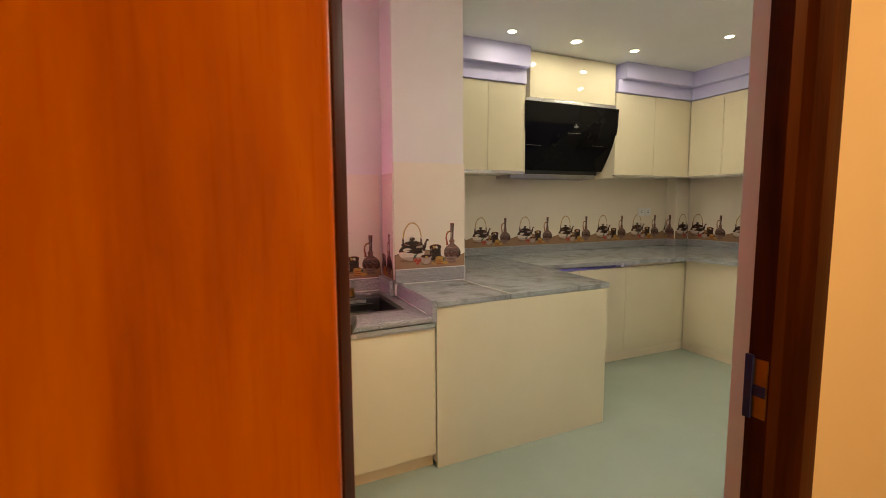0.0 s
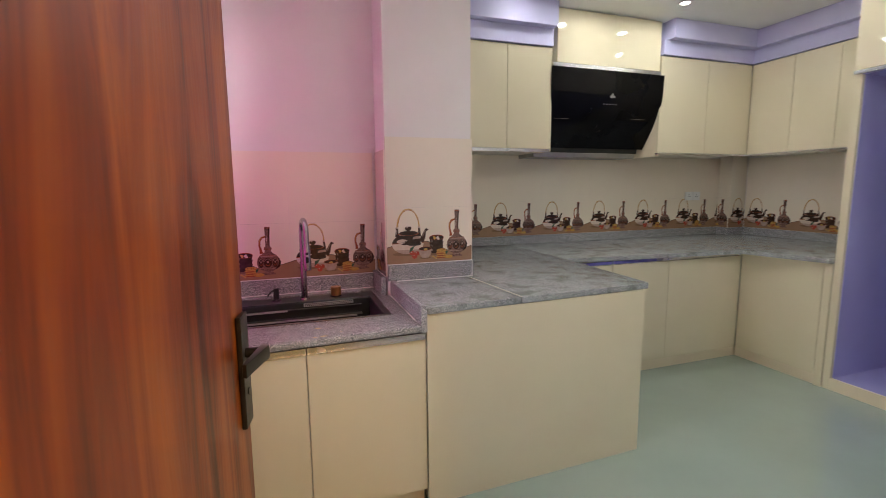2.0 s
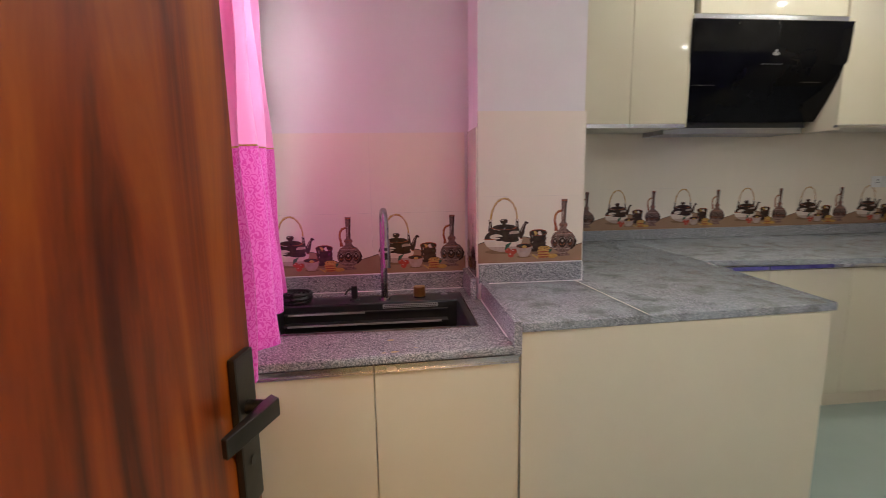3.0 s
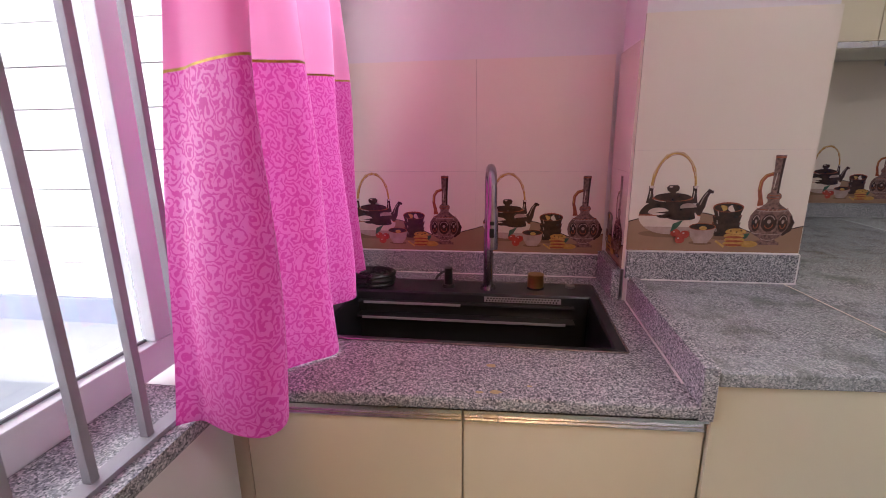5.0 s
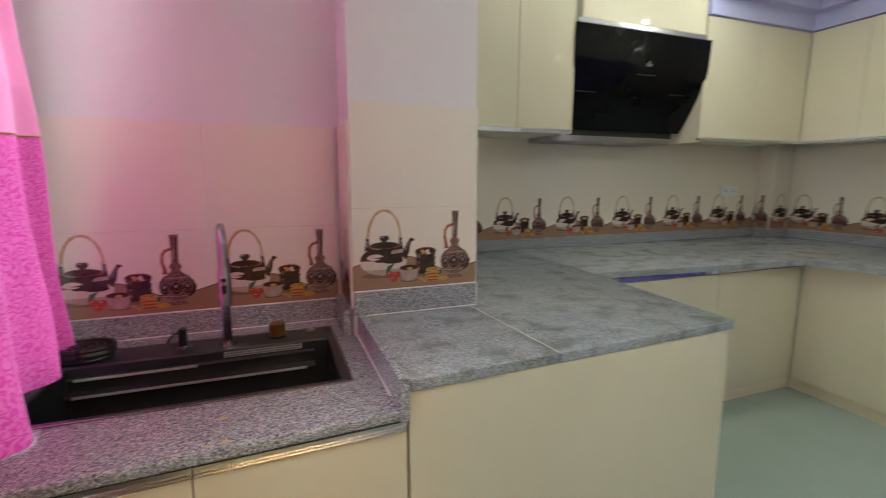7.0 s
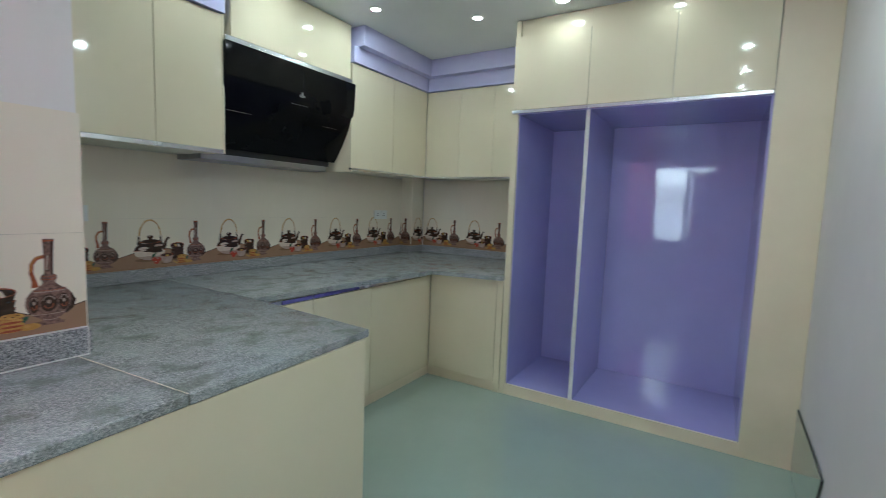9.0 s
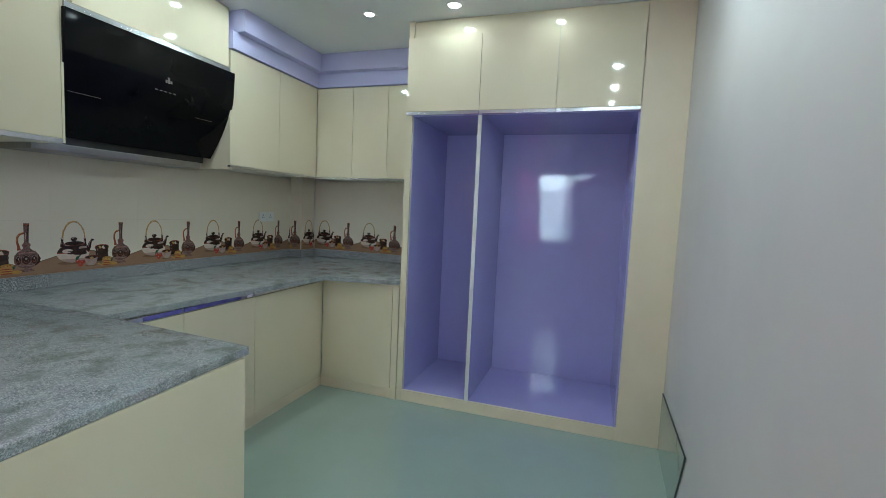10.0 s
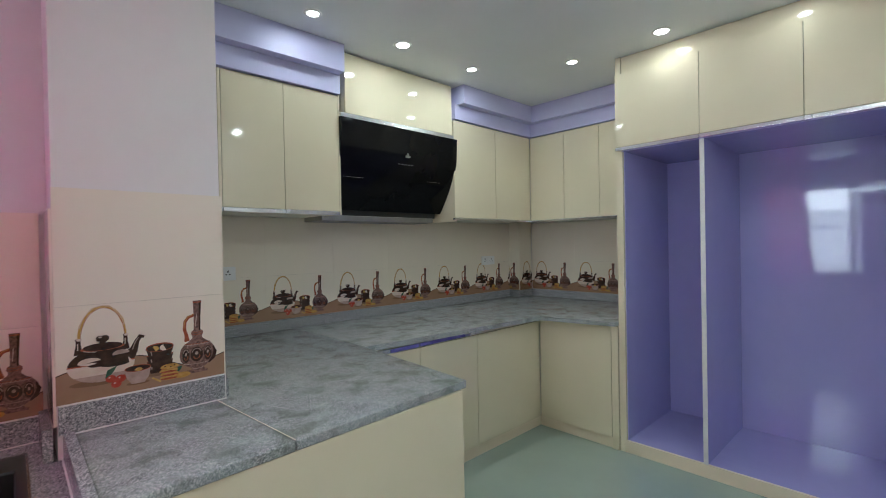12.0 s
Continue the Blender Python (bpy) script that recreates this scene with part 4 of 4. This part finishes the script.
tap = thing("kitchen_tap", "gunmetal grey pull-out kitchen tap with a tall swan neck", "tap", (0.584, 2.845, SINKTOP + 0.003))
part("base_ring", cylinder(bmesh.new(), (0, 0, 0), (0, 0, 0.012), 0.026, 0.024, 28), GUN, tap, smooth=True)
part("column", cylinder(bmesh.new(), (0, 0, 0.012), (0, 0, 0.20), 0.016, n=24), GUN, tap, smooth=True)
neck = [(0, 0, 0.20), (0, 0, 0.30)] + [(0.016 * (1 - math.cos(a)) / 2, -0.066 * (1 - math.cos(a)), 0.345 + 0.066 * math.sin(a) * 1.05) for a in (math.pi * k / 12 for k in range(13))] + [(0.016, -0.132, 0.30)]
part("neck", tube(bmesh.new(), neck, 0.0138, 16), GUN, tap, smooth=True)
head = part("spray_head", tube(bmesh.new(), [(0.016, -0.132, 0.30), (0.016, -0.132, 0.29), (0.016, -0.134, 0.20), (0.017, -0.135, 0.175)], [0.0145, 0.0175, 0.0195, 0.0175], 18), GUN, tap, smooth=True)
for z, h in ((0.258, 0.006), (0.228, 0.014)):
    part("button", boxed(0.009, 0.023, -0.156, -0.150, z - h, z + h, 0.003), PLASTIC, head)

soap = thing("soap_dispenser", "small black soap dispenser pump on the sink deck", "soap dispenser", (0.446, 2.855, SINKTOP + 0.003))
part("base", cylinder(bmesh.new(), (0, 0, 0), (0, 0, 0.01), 0.024, 0.021), PLASTIC, soap, smooth=True)
part("pump", cylinder(bmesh.new(), (0, 0, 0.01), (0, 0, 0.068), 0.015, 0.014), PLASTIC, soap, smooth=True)
part("spout", tube(bmesh.new(), [(0, 0, 0.055), (-0.02, -0.012, 0.056), (-0.036, -0.022, 0.042), (-0.04, -0.024, 0.032)], 0.0045, 8), PLASTIC, soap, smooth=True)
knob = thing("sink_waste_knob", "brass coloured waste control knob on the sink deck", "knob", (0.746, 2.868, SINKTOP + 0.003))
part("cap", cylinder(bmesh.new(), (0, 0, 0.006), (0, 0, 0.050), 0.028, 0.027, 28), BRASS, knob, smooth=True)
part("collar", cylinder(bmesh.new(), (0, 0, 0), (0, 0, 0.006), 0.030, n=28), PLASTIC, knob, smooth=True)
rack = thing("sink_rack", "black plastic oval draining rack on the sink rim", "sink rack", (0.170, 2.85, SINKTOP + 0.004))


def oval_ring(bm, cx, cy, rx, ry, z, r, n=28):
    pts = [(cx + rx * math.cos(2 * math.pi * k / n), cy + ry * math.sin(2 * math.pi * k / n), z) for k in range(n + 1)]
    return tube(bm, pts, r, 8)


part("rim", oval_ring(bmesh.new(), 0, 0, 0.082, 0.058, 0.042, 0.008), PLASTIC, rack, smooth=True)
part("foot_ring", oval_ring(bmesh.new(), 0, 0, 0.074, 0.050, 0.008, 0.008), PLASTIC, rack, smooth=True)
part("side", oval_ring(bmesh.new(), 0, 0, 0.077, 0.053, 0.025, 0.012), PLASTIC, rack, smooth=True)
for k in range(3):
    part("inner_ring", oval_ring(bmesh.new(), 0, 0, 0.058 - 0.019 * k, 0.040 - 0.013 * k, 0.040, 0.005), PLASTIC, rack, smooth=True)
for k in range(8):
    a = math.pi * k / 4
    part("spoke", tube(bmesh.new(), [(0.012 * math.cos(a), 0.009 * math.sin(a), 0.038), (0.08 * math.cos(a), 0.056 * math.sin(a), 0.038)], 0.004, 6), PLASTIC, rack)

# dried glue on the sink worktop
for x, y, r in ((0.63, 2.200, 0.014), (0.595, 2.195, 0.009), (0.615, 2.31, 0.014), (0.70, 2.23, 0.006)):
    bm = bmesh.new()
    n = 14
    vs = [bm.verts.new((x + r * (0.6 + 0.5 * random.random()) * math.cos(2 * math.pi * k / n), y + 0.6 * r * (0.6 + 0.5 * random.random()) * math.sin(2 * math.pi * k / n), SINKTOP + 0.0006)) for k in range(n)]
    bm.faces.new(vs)
    part("glue_stain", bm, STAIN, sinktop)

# ---- sockets ----
def socket(x, z, modules):
    s = thing("wall_socket", "white plastic double wall socket on the tiles", "socket", (x, BACK - 0.0095, z), "wall sockets")
    for k in range(modules):
        cx = (k - (modules - 1) / 2) * 0.098
        pl = part("plate", boxed(cx - 0.047, cx + 0.047, -0.009, -0.0002, -0.043, 0.043, 0.003), WHITEPLASTIC, s)
        for dx, dz, w, h in ((0, 0.014, 0.004, 0.006), (-0.010, -0.006, 0.005, 0.003), (0.010, -0.006, 0.005, 0.003)):
            part("pin_hole", boxed(cx + dx - w, cx + dx + w, -0.0098, -0.0088, dz - h, dz + h), PLASTIC, pl)


socket(4.405, 1.305, 2)
socket(1.905, 1.315, 1)

# ---- window, bars, sill ----
win = thing("window_1", "white plastic framed window with clear glass behind steel bars", "window")
tagged(win, kind="structure")
FZ0, FZ1 = WZ0 + 0.036, WZ1 - 0.001
part("frame_rail", boxed(-0.19, -0.125, WY0 + 0.001, WY1 - 0.001, FZ0, FZ0 + 0.075, 0.004), PVC, win)
part("frame_rail", boxed(-0.19, -0.125, WY0 + 0.001, WY1 - 0.001, FZ1 - 0.07, FZ1, 0.004), PVC, win)
for y in (WY0 + 0.036, 1.60, 2.22, WY1 - 0.036):
    part("frame_stile", boxed(-0.188, -0.127, y - 0.034, y + 0.034, FZ0 + 0.0755, FZ1 - 0.0705, 0.004), PVC, win)
for y0, y1 in ((WY0 + 0.07, 1.566), (1.634, 2.186), (2.254, WY1 - 0.07)):
    pane = part("pane", boxed(-0.160, -0.156, y0, y1, FZ0 + 0.074, FZ1 - 0.069), None, win)
    pane.visible_shadow = False
    part("gasket", boxed(-0.1555, -0.150, y0, y1, FZ0 + 0.0756, FZ0 + 0.0815), JOINT, win, "dark grey glazing gasket")
    gm = bpy.data.materials.get("window_glass")
    if gm is None:
        gm, gnt, gb = material("window_glass")
        gb.inputs["Transmission Weight"].default_value, gb.inputs["Roughness"].default_value, gb.inputs["IOR"].default_value = 1.0, 0.0, 1.45
        gb.inputs["Base Color"].default_value = (0.98, 0.99, 1.0, 1)
    pane.data.materials.clear()
    pane.data.materials.append(gm)
tagged(new("window_sill", mesh_of("window_sill", boxed(-0.249, 0.072, WY0 + 0.002, 2.144, WZ0, WZ0 + 0.035, 0.008), GRANITE, True)), "speckled granite window sill with a rounded edge", "sill", kind="structure")
grille = thing("window_grille", "grey painted steel bars in front of the window", "window bars")
part("flat_bar", boxed(0.010, 0.042, WY0 + 0.003, WY1 - 0.003, WZ0 + 0.0355, WZ0 + 0.044, 0.001), BAR, grille)
for z in (1.62, 1.86):
    part("cross_bar", boxed(0.016, 0.028, WY0 + 0.003, WY1 - 0.003, z - 0.013, z + 0.013, 0.001), BAR, grille)
k = 0
while WY0 + 0.06 + 0.112 * k < WY1 - 0.02:
    y = 1.859 - 0.112 * 7 + 0.112 * k
    if y > WY0 + 0.02:
        part("bar", boxed(0.0145, 0.0295, y - 0.0075, y + 0.0075, WZ0 + 0.0445, WZ1 - 0.002, 0.001), BAR, grille)
    k += 1

# ---- curtain ----
def cloth(name, base, glossy, pattern):
    m, nt, b = material(name)
    uv = nt.nodes.new("ShaderNodeUVMap").outputs[0]
    warp = node(nt, "ShaderNodeTexNoise", Scale=40.0, Detail=2.0)
    nt.links.new(uv, warp.inputs["Vector"])
    mixv = nt.nodes.new("ShaderNodeMix")
    mixv.data_type = "VECTOR"
    mixv.inputs[0].default_value = 0.025
    nt.links.new(uv, mixv.inputs[4]), nt.links.new(warp.outputs["Color"], mixv.inputs[5])
    cells = node(nt, "ShaderNodeTexVoronoi", Scale=36.0, Randomness=0.7)
    cells.voronoi_dimensions = "2D"
    nt.links.new(mixv.outputs[1], cells.inputs["Vector"])

    def vmath(op, a, b):
        n = nt.nodes.new("ShaderNodeVectorMath")
        n.operation = op
        nt.links.new(a, n.inputs[0])
        if b is not None:
            nt.links.new(b, n.inputs[1])
        return n

    def fmath(op, a, b):
        n = nt.nodes.new("ShaderNodeMath")
        n.operation = op
        for k, x in enumerate((a, b)):
            if isinstance(x, float):
                n.inputs[k].default_value = x
            elif x is not None:
                nt.links.new(x, n.inputs[k])
        return n.outputs[0]

    # a curl in each cell, wound one way or the other, with leaf-like breaks
    off = vmath("SUBTRACT", mixv.outputs[1], cells.outputs["Position"]).outputs[0]
    radius = vmath("LENGTH", off, None).outputs["Value"]
    axes = nt.nodes.new("ShaderNodeSeparateXYZ")
    nt.links.new(off, axes.inputs[0])
    chance = nt.nodes.new("ShaderNodeSeparateColor")
    nt.links.new(cells.outputs["Color"], chance.inputs[0])
    side = fmath("SUBTRACT", fmath("MULTIPLY", fmath("GREATER_THAN", chance.outputs[0], 0.5), 2.0), 1.0)
    turn = fmath("MULTIPLY", fmath("ARCTAN2", axes.outputs[1], axes.outputs[0]), side)
    wave = fmath("ADD", fmath("ADD", turn, fmath("MULTIPLY", radius, 860.0)), fmath("MULTIPLY", chance.outputs[1], 6.283))
    leafy = node(nt, "ShaderNodeTexNoise", Scale=210.0, Detail=1.0)
    nt.links.new(uv, leafy.inputs["Vector"])
    level = fmath("ADD", fmath("MULTIPLY", fmath("SINE", wave, None), 0.5), fmath("MULTIPLY", leafy.outputs["Fac"], 0.6))
    scroll = ramp(nt, level, [(0.14, (0, 0, 0)), (0.30, (1, 1, 1))])
    col = nt.nodes.new("ShaderNodeMix")
    col.data_type = "RGBA"
    col.inputs[6].default_value, col.inputs[7].default_value = (*base, 1), (*glossy, 1)
    if pattern:
        nt.links.new(scroll, col.inputs[0])
    else:
        col.inputs[0].default_value = 0.3
    nt.links.new(col.outputs[2], b.inputs["Base Color"])
    b.inputs["Roughness"].default_value, b.inputs["Sheen Weight"].default_value = 0.45, 0.3
    if pattern:
        nt.links.new(ramp(nt, scroll, [(0.0, (0.62,) * 3), (1.0, (0.30,) * 3)]), b.inputs["Roughness"])
    through_cloth = nt.nodes.new("ShaderNodeBsdfTranslucent")
    lighter = nt.nodes.new("ShaderNodeMix")
    lighter.data_type = "RGBA"
    lighter.inputs[0].default_value = 0.3 if pattern else 0.7
    nt.links.new(col.outputs[2], lighter.inputs[6])
    lighter.inputs[7].default_value = (0.94, 0.20, 0.50, 1) if pattern else (0.93, 0.42, 0.63, 1)
    nt.links.new(lighter.outputs[2], through_cloth.inputs[0])
    both = nt.nodes.new("ShaderNodeMixShader")
    both.inputs[0].default_value = 0.46 if pattern else 0.6
    nt.links.new(b.outputs[0], both.inputs[1]), nt.links.new(through_cloth.outputs[0], both.inputs[2])
    nt.links.new(both.outputs[0], nt.nodes["Material Output"].inputs[0])
    weave = node(nt, "ShaderNodeTexNoise", Scale=420.0, Detail=2.0)
    nt.links.new(uv, weave.inputs["Vector"])
    relief(nt, b, weave.outputs["Fac"], 0.2, 0.001)
    return m


DAMASK = cloth("pink_damask_cloth", (0.66, 0.035, 0.34), (0.78, 0.17, 0.53), True)
SATIN = cloth("pink_satin_cloth", (0.84, 0.15, 0.44), (0.90, 0.30, 0.56), False)
GOLDTRIM = surface("gold_braid", (0.45, 0.25, 0.04), (0.62, 0.40, 0.10), 90, 0.4, metal=0.6)

CURVE = [(0.018, 1.986), (0.058, 1.996), (0.10, 1.986), (0.150, 1.982), (0.208, 1.990), (0.228, 2.028), (0.190, 2.085), (0.115, 2.13), (0.10, 2.18), (0.16, 2.25), (0.218, 2.30), (0.190, 2.37), (0.095, 2.44), (0.075, 2.56), (0.145, 2.66), (0.075, 2.78), (0.115, 2.86), (0.055, 2.925)]


def along(s):
    """A smooth plan curve through CURVE, s from 0 to 1."""
    f = s * (len(CURVE) - 1)
    i = min(int(f), len(CURVE) - 2)
    u = f - i
    p = [Vector(CURVE[min(max(i + d, 0), len(CURVE) - 1)]) for d in (-1, 0, 1, 2)]
    return 0.5 * (2 * p[1] + (p[2] - p[0]) * u + (2 * p[0] - 5 * p[1] + 4 * p[2] - p[3]) * u * u + (3 * p[1] - p[0] - 3 * p[2] + p[3]) * u ** 3)


def curtain_point(s, z):
    p = along(s) + Vector((0.022, 0.02))
    up = (z - 0.8) / 0.7
    x = 0.09 + (p.x - 0.09) * (1.0 - 0.12 * up) + 0.006 * math.sin(9 * z + 14 * s) + 0.012 * up * (s < 0.36)
    y = p.y + 0.10 * up * max(0.0, 1 - 1.9 * s) - 0.05 * up * s + 0.004 * math.sin(7 * z + 23 * s)
    return Vector((max(x, 0.012), y, z))


def hem(s):
    a = 0.836 + 0.006 * math.sin(20 * s)
    b = 0.838 + 0.05 * max(0.0, s - 0.6)
    w = min(1.0, max(0.0, (s - 0.36) / 0.08))
    return a * (1 - w) + b * w


def sheet(z_low, z_high, ns, nz, grow=0.0):
    bm = bmesh.new()
    uvl = bm.loops.layers.uv.new("UVMap")
    grid, lengths, d = [], [], 0.0
    for i in range(ns + 1):
        s = i / ns
        if i:
            d += (along(s) - along((i - 1) / ns)).length
        lengths.append(d)
        lo = z_low(s)
        grid.append([bm.verts.new(curtain_point(s, lo + (z_high(s) - lo) * j / nz)) for j in range(nz + 1)])
    for i in range(ns):
        for j in range(nz):
            f = bm.faces.new((grid[i][j], grid[i + 1][j], grid[i + 1][j + 1], grid[i][j + 1]))
            for lp, (a, b) in zip(f.loops, ((i, j), (i + 1, j), (i + 1, j + 1), (i, j + 1))):
                lp[uvl].uv = (lengths[a], grid[a][b].co.z)
    if grow:
        bmesh.ops.solidify(bm, geom=bm.faces[:], thickness=grow)
    return bm


curtain = thing("curtain", "bright pink window curtain with a damask lower part and gold braid", "curtain")


def braid(s):
    return 1.462 + 0.065 * s


part("damask_panel", sheet(hem, lambda s: braid(s) - 0.002, 150, 24), DAMASK, curtain, "pink damask lower cloth", smooth=True)
part("satin_panel", sheet(lambda s: braid(s) + 0.002, lambda s: 2.36, 150, 20), SATIN, curtain, "plain pink satin upper cloth", smooth=True)
part("gold_braid", sheet(lambda s: braid(s) - 0.0028, lambda s: braid(s) + 0.0028, 150, 1, 0.0025), GOLDTRIM, curtain, "narrow gold braid")


def bundle(z_low, z_high, ns, nz):
    """The second curtain, drawn aside and gathered."""
    bm = bmesh.new()
    uvl = bm.loops.layers.uv.new("UVMap")
    grid = []
    for i in range(ns + 1):
        a = 2 * math.pi * i / ns
        r = 1.0 + 0.22 * math.sin(7 * a)
        grid.append([bm.verts.new((0.085 + 0.045 * r * math.cos(a), 1.125 + 0.085 * r * math.sin(a), z_low + (z_high - z_low) * j / nz)) for j in range(nz + 1)])
    for i in range(ns):
        for j in range(nz):
            f = bm.faces.new((grid[i][j], grid[i + 1][j], grid[i + 1][j + 1], grid[i][j + 1]))
            for lp, (p, q) in zip(f.loops, ((i, j), (i + 1, j), (i + 1, j + 1), (i, j + 1))):
                lp[uvl].uv = (0.006 * p, grid[p][q].co.z)
    return bm


gathered = thing("curtain", "bright pink window curtain gathered at the side of the window", "curtain")
part("damask_panel", bundle(0.84, 1.495, 84, 6), DAMASK, gathered, "pink damask lower cloth", smooth=True)
part("satin_panel", bundle(1.499, 2.36, 84, 6), SATIN, gathered, "plain pink satin upper cloth", smooth=True)
part("rail", tube(bmesh.new(), [(0.09, 1.0, 2.37), (0.09, 2.0, 2.37), (0.09, 3.0, 2.37)], 0.012), ALU, curtain)

# ---- outdoors ----
YARD_Z = 0.30
structure("ground", prism(bmesh.new(), [(-60, -60), (-1.602, -60), (-1.602, 0.692), (-0.252, 0.692), (-0.252, 60), (-60, 60)], -0.3, YARD_Z), YARD, "pale grey concrete yard outside the window", "ground")
nb = thing("neighbour_wall", "white rendered block wall outside the window", "wall")
tagged(nb, kind="structure")
part("plinth", boxed(-4.2, -0.26, 3.53, 3.8, YARD_Z, 0.45), SLATE, nb)
part("core", boxed(-4.2, -0.26, 3.592, 3.8, 0.45, 3.9), JOINT, nb)
for c in range(16):
    z = 0.45 + 0.212 * c
    x = -4.2 + (0.55 if c % 2 else 0.0)
    while x < -0.3:
        part("block", boxed(x, min(x + 1.094, -0.262), 3.55 + 0.003 * (c % 3), 3.594, z + 0.004, z + 0.208), BLOCKWALL, nb)
        x += 1.1
fw = thing("yard_wall", "low white rendered wall closing the yard", "wall")
tagged(fw, kind="structure")
part("core", boxed(-4.4, -4.2, -6.0, 3.8, YARD_Z, 0.75), BLOCKWALL, fw)
structure("backdrop", boxed(-9.0, -8.9, -9.0, 9.0, YARD_Z, 9.0), glow("bright_sky_haze", (0.93, 0.97, 1.0), 7.0), "bright hazy white sky beyond the yard", "backdrop")
